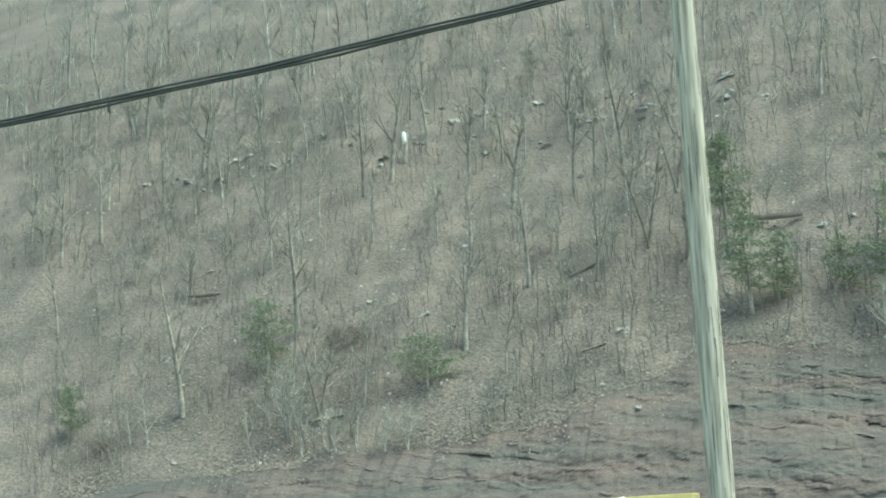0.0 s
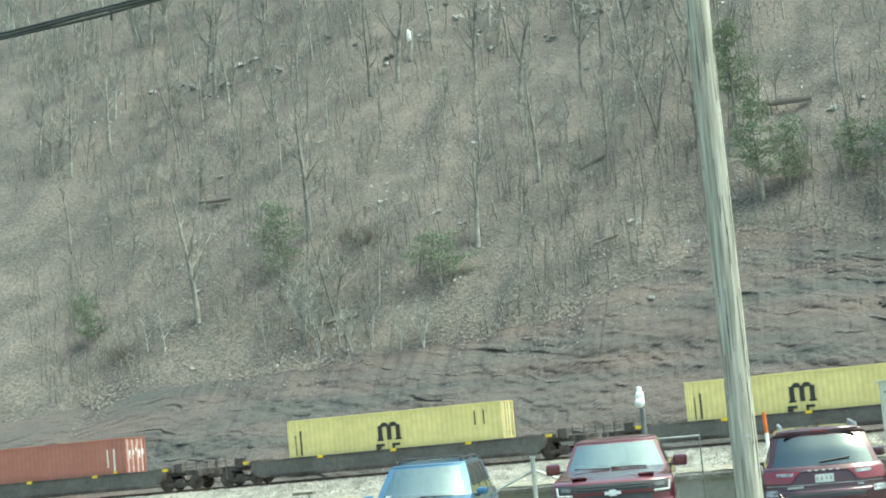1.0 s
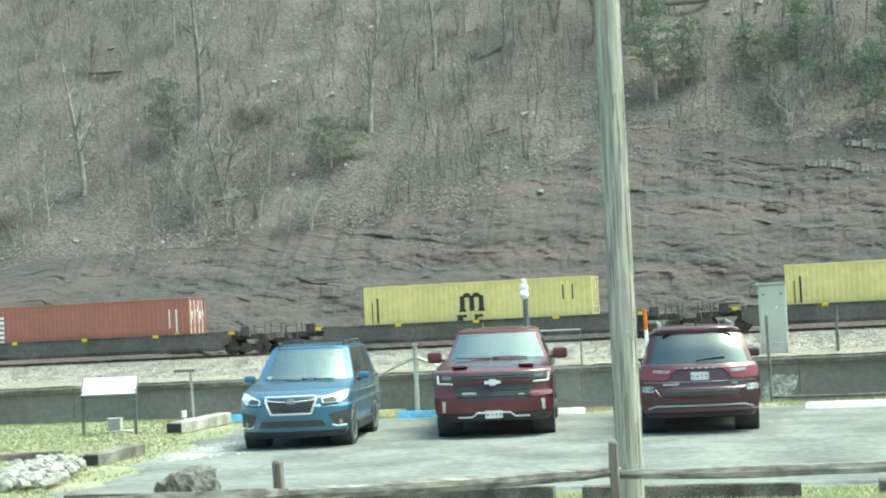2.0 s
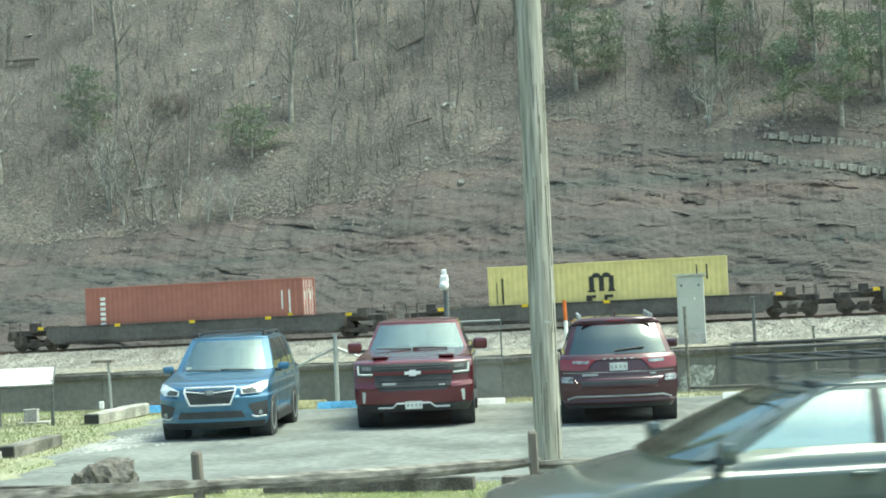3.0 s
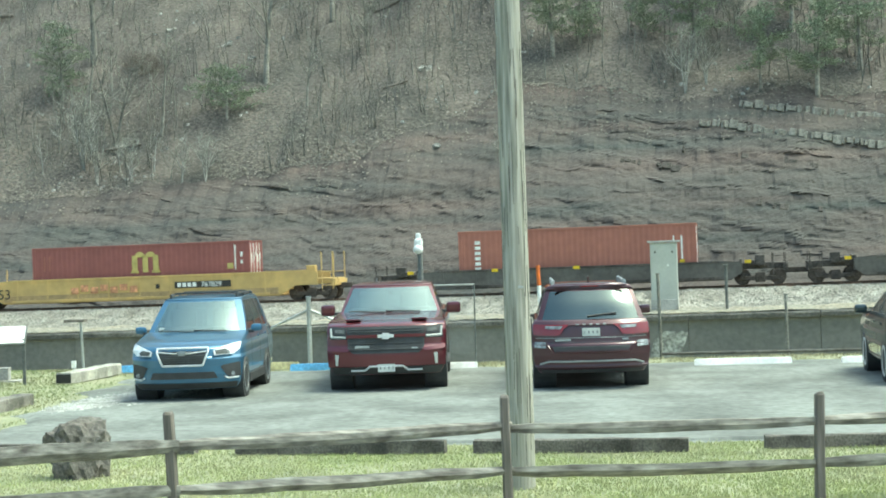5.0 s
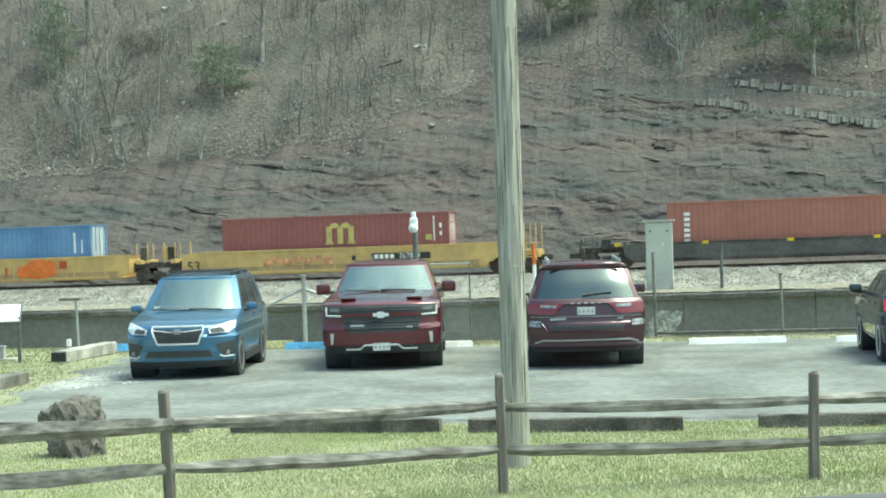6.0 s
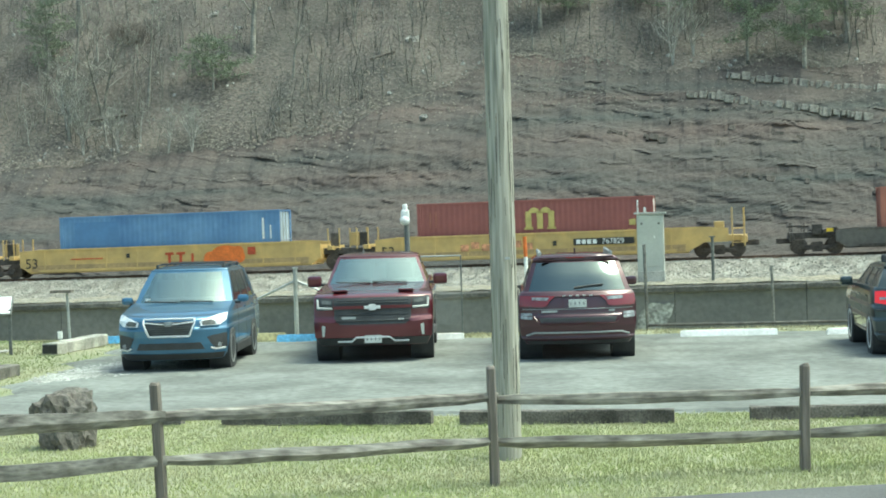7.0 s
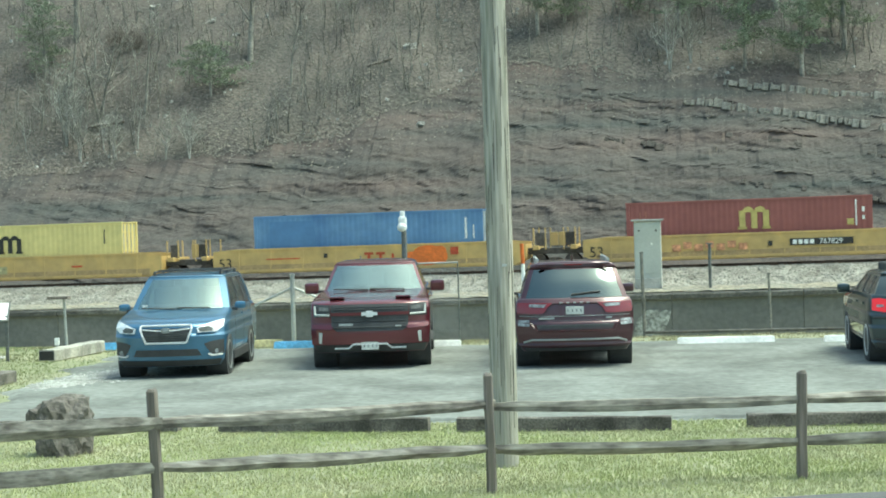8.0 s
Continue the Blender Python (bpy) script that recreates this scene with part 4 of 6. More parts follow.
def crossover(m):
    body = Shape(((0.20, 2.10, -2.15, 0.80, 0.30, 0.2), (0.30, 2.22, -2.25, 0.87, 0.36, 0.22), (0.45, 2.27, -2.31, 0.895, 0.40, 0.22), (0.58, 2.28, -2.32, 0.90, 0.42, 0.22),
                  (0.72, 2.31, -2.30, 0.905, 0.44, 0.2), (0.86, 2.28, -2.27, 0.905, 0.46, 0.2), (0.92, 2.20, -2.26, 0.90, 0.46, 0.2), (0.97, 2.04, -2.25, 0.89, 0.44, 0.2),
                  (1.02, 1.70, -2.24, 0.88, 0.36, 0.2), (1.06, 1.30, -2.22, 0.87, 0.25, 0.2), (1.10, 1.02, -2.2, 0.85, 0.15, 0.18)))
    g = Shape(((1.08, 1.06, -2.17, 0.84, 0.24, 0.15), (1.30, 0.76, -2.08, 0.785, 0.22, 0.15), (1.50, 0.48, -1.98, 0.72, 0.19, 0.14), (1.62, 0.30, -1.90, 0.67, 0.17, 0.14)))
    roof = Shape(((1.62, 0.31, -1.91, 0.675, 0.17, 0.14), (1.66, 0.16, -1.86, 0.63, 0.15, 0.13), (1.69, -0.04, -1.76, 0.54, 0.13, 0.12), (1.705, -0.3, -1.6, 0.36, 0.1, 0.1)))
    car = make_car(m, "metallic blue crossover car parked facing the road", "paint_blue", body, g, roof, (0.345, 0.225, (1.36, -1.30), 0.80, 10, "alloy"), (-0.05, -1.0))
    greenhouse(car, g, "paint_blue", (0.735, 0.575), (0.66, 0.54), ((0.62, 0.08), (-1.75, -1.62)), ((-0.35, -0.45), (-1.25, -1.22)))
    hexa = [(-0.41, 0.885), (0.41, 0.885), (0.42, 0.82), (0.33, 0.60), (-0.33, 0.60), (-0.42, 0.82)]
    gr = panel(car, "grille", body, "nose", hexa, "black", 0.008, 0.05)
    for i in range(5):
        z = 0.62 + 0.035 * i
        rim_line(gr, "grille_slat", body, "nose", [(-0.35 - 0.01 * i, z), (0.35 + 0.01 * i, z)], 0.006, "trim", 0.012)
    rim_line(gr, "grille_surround", body, "nose", hexa + hexa[:1], 0.017, "silver", 0.02)
    rim_line(gr, "grille_bar", body, "nose", [(-0.40, 0.83), (-0.12, 0.80), (0.12, 0.80), (0.40, 0.83)], 0.01, "silver", 0.022)
    slab(gr, "badge", body.nose(0, 0.80) + 0.03, 0, 0.805, 0.03, 0.14, 0.085, "galv", 0.035)
    for sg, poly in both([(0.50, 0.835), (0.60, 0.875), (0.78, 0.935), (0.885, 0.95), (0.89, 0.84), (0.80, 0.765), (0.52, 0.76)]):
        h = panel(car, "headlight", body, "nose", poly, "lens_clear", 0.035, 0.09)
        panel(h, "lamp_unit", body, "nose", [(sg * a, z) for a, z in ((0.53, 0.835), (0.68, 0.86), (0.75, 0.81), (0.70, 0.775), (0.55, 0.775))], "trim", 0.042, 0.02)
        panel(h, "lamp_strip", body, "nose", [(sg * a, z) for a, z in ((0.60, 0.785), (0.74, 0.79), (0.76, 0.775), (0.60, 0.772))], "dim_lens", 0.042, 0.02)
    for sg, poly in both([(0.60, 0.57), (0.68, 0.60), (0.89, 0.63), (0.89, 0.40), (0.74, 0.37), (0.68, 0.43)]):
        f = panel(car, "fog_recess", body, "nose", poly, "black", 0.006, 0.04)
        rim_line(f, "fog_trim", body, "nose", [(sg * 0.66, 0.40), (sg * 0.72, 0.372), (sg * 0.86, 0.38)], 0.015, "silver", 0.02)
        part("fog_lamp", tube((body.nose(0.78, 0.43) - 0.01, sg * 0.78, 0.44), (body.nose(0.78, 0.43) + 0.03, sg * 0.78, 0.44), 0.04, n=10), M["dim_lens"], f)
    panel(car, "lower_grille", body, "nose", [(-0.50, 0.49), (0.50, 0.49), (0.56, 0.38), (-0.56, 0.38)], "black", 0.018, 0.04)
    panel(car, "bumper_lip", body, "nose", [(-0.85, 0.31), (0.85, 0.31), (0.80, 0.21), (-0.80, 0.21)], "black", 0.012, 0.03)
    for sg in (1, -1):
        part("roof_rail", tube((0.05, sg * 0.585, 1.712), (-1.72, sg * 0.565, 1.715), 0.018, n=6), M["black"], car)
        for x in (0.02, -0.8, -1.68):
            part("rail_foot", box(x, sg * 0.58, 1.685, 0.12, 0.04, 0.06, 0.01), M["black"], car)
        part("sill_cladding", box(0.03, sg * 0.895, 0.30, 1.86, 0.05, 0.15, 0.02), M["black"], car)
    for x in (-0.25, -1.15):
        part("crossbar", box(x, 0, 1.735, 0.08, 1.14, 0.025, 0.01), M["black"], car)
    for y in (0.55, -0.05):
        part("wiper", tube((1.08, y, 1.105), (1.02, y - 0.58, 1.125), 0.013, n=5), M["black"], car)
    part("screen_sticker", box(g.nose(-0.62, 1.14) + 0.004, -0.60, 1.15, 0.004, 0.09, 0.05), M["white"], car)
    mirrors(car, 0.66, 0.85, 1.13, "paint_blue", (0.11, 0.20, 0.13))
    door_lines(car, body, (0.62, -0.42, -1.35), (-0.25, -1.15), "paint_blue", 0.36, 1.08)
    for sg, poly in both([(0.60, 1.02), (0.88, 1.04), (0.88, 0.86), (0.66, 0.84)]):
        panel(car, "tail_lamp", body, "tail", poly, "lens_red", 0.008, 0.03)
    plate(car, -2.33, 0.82, -1)
    return car


def pickup(m):
    body = Shape(((0.29, 2.74, -2.80, 0.90, 0.16, 0.06), (0.42, 2.88, -2.9, 0.97, 0.18, 0.05), (0.60, 2.93, -2.92, 1.0, 0.20, 0.05), (0.72, 2.92, -2.92, 1.005, 0.20, 0.04), (0.78, 2.88, -2.92, 1.005, 0.20, 0.04),
                  (1.02, 2.87, -2.92, 1.005, 0.22, 0.04), (1.12, 2.83, -2.92, 1.0, 0.24, 0.04), (1.17, 2.74, -2.92, 0.985, 0.26, 0.04), (1.205, 2.5, -2.92, 0.965, 0.26, 0.04), (1.235, 2.0, -2.92, 0.95, 0.22, 0.04),
                  (1.26, 1.5, -2.92, 0.94, 0.16, 0.04), (1.29, 1.18, -2.92, 0.92, 0.12, 0.04)), 4.0)
    g = Shape(((1.27, 1.24, -1.15, 0.90, 0.22, 0.05), (1.52, 0.84, -1.09, 0.812, 0.19, 0.05), (1.74, 0.50, -1.02, 0.73, 0.16, 0.05)))
    roof = Shape(((1.74, 0.51, -1.03, 0.735, 0.16, 0.05), (1.775, 0.36, -0.98, 0.70, 0.14, 0.05), (1.803, 0.16, -0.9, 0.60, 0.12, 0.05), (1.815, -0.1, -0.7, 0.38, 0.1, 0.05)))
    car = make_car(m, "dark red full-size pickup truck with chrome trim parked facing the road", "paint_red", body, g, roof, (0.40, 0.275, (1.92, -1.72), 0.865, 6, "alloy"), (0.1, -0.75))
    greenhouse(car, g, "paint_red", (0.845, 0.685), (0.62, 0.55), ((0.80, 0.30), (-0.98, -0.92)), ((-0.15, -0.2),))
    gr = panel(car, "grille", body, "nose", [(-0.66, 1.105), (0.66, 1.105), (0.64, 0.72), (0.56, 0.66), (-0.56, 0.66), (-0.64, 0.72)], "black", 0.014, 0.05)
    panel(gr, "grille_bar", body, "nose", [(-0.66, 0.972), (0.66, 0.972), (0.66, 0.918), (-0.66, 0.918)], "paint_red", 0.030, 0.04)
    for z in (0.72, 0.77, 0.82, 1.02, 1.06):
        rim_line(gr, "grille_slat", body, "nose", [(-0.6, z), (0.6, z)], 0.009, "black", 0.018)
    x = body.nose(0, 0.94) + 0.055
    bm = box(x, 0, 0.945, 0.02, 0.27, 0.055, 0.004)
    box(x + 0.001, 0, 0.945, 0.022, 0.115, 0.105, 0.004, bm)
    part("badge", bm, M["silver"], gr)
    slab(gr, "model_badge", body.nose(-0.4, 0.77) + 0.03, -0.40, 0.77, 0.012, 0.24, 0.04, "galv", 0.004)
    slab(gr, "model_badge", body.nose(0.48, 0.73) + 0.03, 0.48, 0.735, 0.012, 0.10, 0.025, "galv", 0.004)
    for sg, poly in both([(0.665, 1.10), (0.95, 1.115), (0.955, 0.90), (0.665, 0.90)]):
        h = panel(car, "headlight", body, "nose", poly, "black", 0.008, 0.06)
        panel(h, "lamp_unit", body, "nose", [(sg * a, z) for a, z in ((0.70, 1.06), (0.86, 1.07), (0.86, 1.01), (0.70, 1.0))], "trim", 0.016, 0.03)
        rim_line(h, "lamp_strip", body, "nose", [(sg * 0.935, 1.08), (sg * 0.925, 0.94), (sg * 0.68, 0.93)], 0.018, "plate", 0.02)
    panel(car, "bumper", body, "nose", [(-0.99, 0.70), (-0.60, 0.70), (-0.52, 0.63), (0.52, 0.63), (0.60, 0.70), (0.99, 0.70), (0.99, 0.44), (-0.99, 0.44)], "paint_red", 0.03, 0.05)
    for sg, poly in both([(0.60, 0.735), (0.97, 0.79), (0.985, 0.72), (0.66, 0.69)]):
        panel(car, "bumper_step", body, "nose", poly, "paint_red", 0.05, 0.06)
    for sg, poly in both([(0.80, 0.64), (0.86, 0.65), (0.86, 0.46), (0.82, 0.46)]):
        panel(car, "fog_slot", body, "nose", poly, "plate", 0.036, 0.03)
    panel(car, "air_dam", body, "nose", [(-0.95, 0.43), (0.95, 0.43), (0.90, 0.30), (-0.90, 0.30)], "black", 0.02, 0.05)
    rim_line(car, "skid_trim", body, "nose", [(-0.60, 0.37), (-0.36, 0.37), (-0.28, 0.44), (0.28, 0.44), (0.36, 0.37), (0.60, 0.37)], 0.017, "silver", 0.04)
    plate(car, body.nose(0, 0.41) + 0.065, 0.41, 1)
    for sg in (1, -1):
        slab(car, "hood_ridge", 2.0, sg * 0.56, 1.235, 1.35, 0.26, 0.035, "paint_red", 0.015, "", pose(0, 0, 0, 0, 1.5, 0))
        part("side_step", tube((1.3, sg * 0.97, 0.36), (-1.1, sg * 0.97, 0.36), 0.05, n=8), M["black"], car)
    for y in (0.55, -0.1):
        part("wiper", tube((1.26, y, 1.295), (1.19, y - 0.62, 1.315), 0.013, n=5), M["black"], car)
    mirrors(car, 0.82, 0.95, 1.33, "paint_red", (0.14, 0.26, 0.20))
    part("aerial", tube((0.1, -0.28, 1.79), (0.0, -0.28, 1.89), 0.025, 0.008, 6), M["black"], car)
    slab(car, "bed_cover", -2.05, 0, 1.30, 1.6, 1.7, 0.04, "black", 0.01)
    slab(car, "mirror_mount", g.nose(0, 1.64) - 0.06, 0, 1.62, 0.03, 0.1, 0.08, "black", 0.02)
    door_lines(car, body, (1.05, -0.15, -1.2), (0.05, -1.0), "chrome", 0.45, 1.24)
    return car


def tall_suv(m):
    body = Shape(((0.28, 2.40, -2.40, 0.84, 0.3, 0.20), (0.40, 2.5, -2.54, 0.925, 0.3, 0.24), (0.58, 2.55, -2.60, 0.955, 0.3, 0.26), (0.74, 2.55, -2.60, 0.96, 0.32, 0.26), (0.79, 2.53, -2.55, 0.96, 0.33, 0.25),
                  (0.95, 2.45, -2.53, 0.962, 0.35, 0.24), (1.05, 2.3, -2.51, 0.955, 0.35, 0.24), (1.10, 1.9, -2.47, 0.935, 0.3, 0.22), (1.15, 1.2, -2.43, 0.90, 0.2, 0.2)))
    g = Shape(((1.13, 1.22, -2.44, 0.88, 0.22, 0.20), (1.40, 0.82, -2.30, 0.795, 0.2, 0.19), (1.64, 0.45, -2.12, 0.71, 0.17, 0.17)))
    roof = Shape(((1.64, 0.46, -2.13, 0.715, 0.17, 0.14), (1.69, 0.28, -2.12, 0.67, 0.15, 0.13), (1.725, 0.0, -2.1, 0.58, 0.13, 0.12), (1.74, -0.3, -1.9, 0.36, 0.1, 0.1)))
    car = make_car(m, "dark plum sport utility car parked with its tail to the road", "paint_plum", body, g, roof, (0.385, 0.255, (1.52, -1.50), 0.83, 10, "alloy"), (0.05, -0.95))
    greenhouse(car, g, "paint_plum", (0.76, 0.60), (0.79, 0.645), ((0.75, 0.22), (-1.95, -1.75)), ((-0.25, -0.35), (-1.3, -1.25)))
    for ob in car.children:
        if ob.name.startswith("rear_window"):
            ob.data.materials[0] = M["rear_glass"]
    slab(car, "roof_spoiler", -2.11, 0, 1.69, 0.05, 1.24, 0.035, "paint_plum", 0.02)
    slab(car, "brake_lamp", -2.14, 0, 1.685, 0.02, 0.3, 0.022, "lens_red", 0.005)
    for sg, poly in both([(0.36, 1.075), (0.60, 1.08), (0.93, 1.085), (0.945, 0.97), (0.93, 0.91), (0.58, 0.90), (0.50, 0.915), (0.45, 1.0)]):
        t = panel(car, "tail_lamp", body, "tail", poly, "lens_red", 0.035, 0.07)
        panel(t, "lamp_insert", body, "tail", [(sg * a, z) for a, z in ((0.46, 1.055), (0.74, 1.06), (0.74, 1.015), (0.50, 1.005))], "dim_lens", 0.042, 0.03)
    rim_line(car, "tail_trim", body, "tail", [(-0.46, 1.0), (-0.36, 1.065), (0.36, 1.065), (0.46, 1.0)], 0.014, "paint_plum", 0.012)
    for i in range(5):
        slab(car, "badge_letter", -2.528, -0.22 + 0.11 * i, 1.075, 0.012, 0.05, 0.022, "galv", 0.004)
    panel(car, "plate_recess", body, "tail", [(-0.36, 1.03), (0.36, 1.03), (0.34, 0.86), (-0.34, 0.86)], "paint_plum", 0.004, 0.02)
    plate(car, body.tail(0, 0.95) - 0.018, 0.95, -1)
    rim_line(car, "tailgate_seam", body, "tail", [(-0.90, 0.865), (-0.62, 0.86), (0.62, 0.86), (0.90, 0.865)], 0.006, "galv", 0.004)
    panel(car, "tailgate_lower", body, "tail", [(-0.66, 0.79), (0.66, 0.79), (0.60, 0.64), (-0.60, 0.64)], "black", 0.005, 0.02)
    panel(car, "tailgate_face", body, "tail", [(-0.63, 0.782), (0.63, 0.782), (0.575, 0.652), (-0.575, 0.652)], "paint_plum", 0.008, 0.02)
    rim_line(car, "bumper_edge", body, "tail", [(-0.93, 0.755), (-0.72, 0.75), (-0.62, 0.62), (0.62, 0.62), (0.72, 0.75), (0.93, 0.755)], 0.012, "paint_plum", 0.012)
    # Pale panels paint the bright highlights on the bumper corners.
    for sg, poly in both([(0.74, 0.80), (0.92, 0.805), (0.93, 0.71), (0.74, 0.70)]):
        panel(car, "reflector", body, "tail", poly, "dim_lens", 0.035, 0.05)
    rim_line(car, "bumper_trim", body, "tail", [(-0.84, 0.435), (-0.70, 0.48), (0.70, 0.48), (0.84, 0.435)], 0.016, "galv", 0.012)
    panel(car, "lower_bumper", body, "tail", [(-0.84, 0.34), (0.84, 0.34), (0.80, 0.285), (-0.80, 0.285)], "black", 0.012, 0.04)
    slab(car, "model_badge", body.tail(0.48, 0.80) - 0.01, 0.46, 0.825, 0.012, 0.26, 0.035, "galv", 0.005)
    slab(car, "model_badge", body.tail(-0.55, 0.82) - 0.01, -0.55, 0.825, 0.012, 0.10, 0.03, "galv", 0.005)
    for sg in (1, -1):
        part("roof_rail", tube((0.2, sg * 0.60, 1.785), (-1.9, sg * 0.58, 1.765), 0.028, n=6), M["galv"], car)
        for x in (0.15, -0.9, -1.85):
            part("rail_foot", box(x, sg * 0.595, 1.74, 0.12, 0.045, 0.07, 0.01), M["galv"], car)
    part("wiper", tube((-2.42, 0.05, 1.20), (-2.385, -0.42, 1.245), 0.016, n=5), M["black"], car)
    part("aerial", box(-1.7, 0, 1.79, 0.16, 0.03, 0.10, 0.01), M["paint_plum"], car)
    mirrors(car, 0.8, 0.93, 1.18, "paint_plum")
    door_lines(car, body, (0.75, -0.3, -1.3), (-0.12, -1.1), "paint_plum", 0.38, 1.12)
    return car


def small_suv(m):
    body = Shape(((0.24, 2.05, -2.08, 0.80, 0.3, 0.2), (0.36, 2.15, -2.18, 0.87, 0.3, 0.22), (0.60, 2.2, -2.22, 0.895, 0.34, 0.24), (0.80, 2.18, -2.20, 0.90, 0.36, 0.24), (0.95, 2.0, -2.17, 0.895, 0.36, 0.24),
                  (1.03, 1.5, -2.14, 0.88, 0.3, 0.22), (1.10, 0.95, -2.1, 0.85, 0.2, 0.2)))
    g = Shape(((1.06, 0.98, -2.10, 0.84, 0.22, 0.18), (1.25, 0.60, -1.95, 0.76, 0.2, 0.18), (1.41, 0.28, -1.75, 0.67, 0.17, 0.17)))
    roof = Shape(((1.41, 0.29, -1.78, 0.675, 0.17, 0.16), (1.45, 0.1, -1.72, 0.62, 0.15, 0.15), (1.475, -0.2, -1.5, 0.42, 0.1, 0.1)))
    car = make_car(m, "very dark teal hatchback car with lit red tail lamp", "paint_teal", body, g, roof, (0.35, 0.225, (1.33, -1.30), 0.79, 5, "silver"), (0.0, -0.95))
    greenhouse(car, g, "paint_teal", (0.72, 0.56), (0.66, 0.52), ((0.52, 0.06), (-1.70, -1.45)), ((-0.35, -0.42), (-1.2, -1.12)))
    for sg, poly in both([(0.66, 1.03), (0.76, 1.05), (0.87, 1.04), (0.88, 0.86), (0.68, 0.83)]):
        t = panel(car, "tail_lamp", body, "tail", poly, "lamp_red", 0.01, 0.05)
        panel(t, "lamp_insert", body, "tail", [(sg * a, z) for a, z in ((0.71, 0.95), (0.81, 0.95), (0.81, 0.91), (0.71, 0.91))], "dim_lens", 0.015, 0.02)
    rim_line(car, "bumper_edge", body, "tail", [(-0.86, 0.74), (0.86, 0.74)], 0.02, "paint_teal", 0.01)
    panel(car, "lower_bumper", body, "tail", [(-0.84, 0.42), (0.84, 0.42), (0.80, 0.25), (-0.80, 0.25)], "black", 0.012, 0.04)
    plate(car, -2.23, 0.92, -1)
    mirrors(car, 0.62, 0.86, 1.12, "paint_teal")
    door_lines(car, body, (0.55, -0.4, -1.3), (-0.22, -1.1), "paint_teal", 0.36, 1.06)
    return car


def saloon(m):
    body = Shape(((0.18, 2.2, -2.2, 0.80, 0.3, 0.2), (0.30, 2.32, -2.42, 0.87, 0.32, 0.24), (0.55, 2.36, -2.46, 0.90, 0.36, 0.26), (0.68, 2.30, -2.47, 0.905, 0.38, 0.26), (0.76, 2.05, -2.46, 0.90, 0.36, 0.26),
                  (0.86, 1.5, -2.44, 0.895, 0.3, 0.26), (0.93, 1.1, -2.40, 0.88, 0.25, 0.26), (0.97, 0.95, -2.34, 0.86, 0.2, 0.26), (1.0, 0.8, -2.34, 0.82, 0.2, 0.26), (1.05, 0.6, -2.16, 0.755, 0.2, 0.22)))
    g = Shape(((0.94, 1.18, -1.98, 0.83, 0.25, 0.2), (1.18, 0.68, -1.58, 0.75, 0.22, 0.2), (1.33, 0.32, -1.22, 0.67, 0.2, 0.18), (1.415, 0.06, -0.98, 0.62, 0.18, 0.18)))
    roof = Shape(((1.41, 0.08, -1.0, 0.625, 0.18, 0.18), (1.455, -0.12, -0.8, 0.56, 0.16, 0.16), (1.485, -0.34, -0.6, 0.40, 0.1, 0.1)))
    car = make_car(m, "very dark green saloon car with a black roof rack driving past", "paint_dark", body, g, roof, (0.32, 0.215, (1.40, -1.35), 0.79, 10, "alloy"), (0.0, -0.9), "")
    greenhouse(car, g, "paint_dark", (0.72, 0.54), (0.66, 0.50), ((0.70, -0.02), (-1.36, -0.90)), ((-0.36, -0.40),))
    for ob in car.children:
        if ob.name.startswith("side_window"):
            ob.data.materials[0] = M["pale_screen"]
    for sg, poly in both([(0.56, 0.92), (0.88, 0.93), (0.89, 0.74), (0.58, 0.72)]):
        panel(car, "tail_lamp", body, "tail", poly, "lens_red", 0.01, 0.05)
    for sg, poly in both([(0.55, 0.70), (0.86, 0.74), (0.88, 0.60), (0.58, 0.58)]):
        panel(car, "headlight", body, "nose", poly, "lens_clear", 0.01, 0.05)
    for sg, face in ((1, "left"), (-1, "right")):
        panel(car, "window_trim", g, face, [(0.74, 0.955), (-1.44, 0.955), (-1.42, 0.97), (0.72, 0.97)], "chrome", 0.006, 0.02)
        panel(car, "side_lamp", body, face, [(-2.24, 0.96), (-2.10, 0.96), (-2.12, 0.78), (-2.24, 0.76)], "lens_red", 0.006, 0.02)
        rack = part("roof_rack", tube((0.30, sg * 0.50, 1.60), (-0.95, sg * 0.50, 1.60), 0.013, n=6), M["black"], car)
        part("rack_rail", tube((0.30, sg * 0.50, 1.70), (-0.95, sg * 0.50, 1.70), 0.013, n=6), M["black"], rack)
        for x in (0.28, -0.32, -0.93):
            part("rack_foot", tube((x, sg * 0.50, 1.39), (x, sg * 0.50, 1.70), 0.016, n=5), M["black"], rack)
    for x in (0.28, -0.02, -0.32, -0.62, -0.93):
        part("rack_bar", tube((x, -0.50, 1.60), (x, 0.50, 1.60), 0.016, n=5), M["black"], car)
    mirrors(car, 0.80, 0.84, 1.02, "paint_dark")
    door_lines(car, body, (0.72, -0.35, -1.2), (-0.2, -1.1), "paint_dark", 0.3, 0.94)
    return car


crossover(pose(-4.45, 29.85, 0.0, 0, 0, -91.3))
pickup(pose(-1.19, 31.32, 0.0, 0, 0, -90.5))
tall_suv(pose(2.27, 30.05, 0.0, 0, 0, 87.5))
small_suv(pose(7.88, 28.5, 0.0, 0, 0, 83))
CAR_SPEED = 12.34
sedan = saloon(pose(6, 12.4, 0.09, 0, 0, 180 + 8.5))
rolling.extend((ob, 0.32, CAR_SPEED) for ob in sedan.children if ob.name.startswith("wheel") and not ob.data)


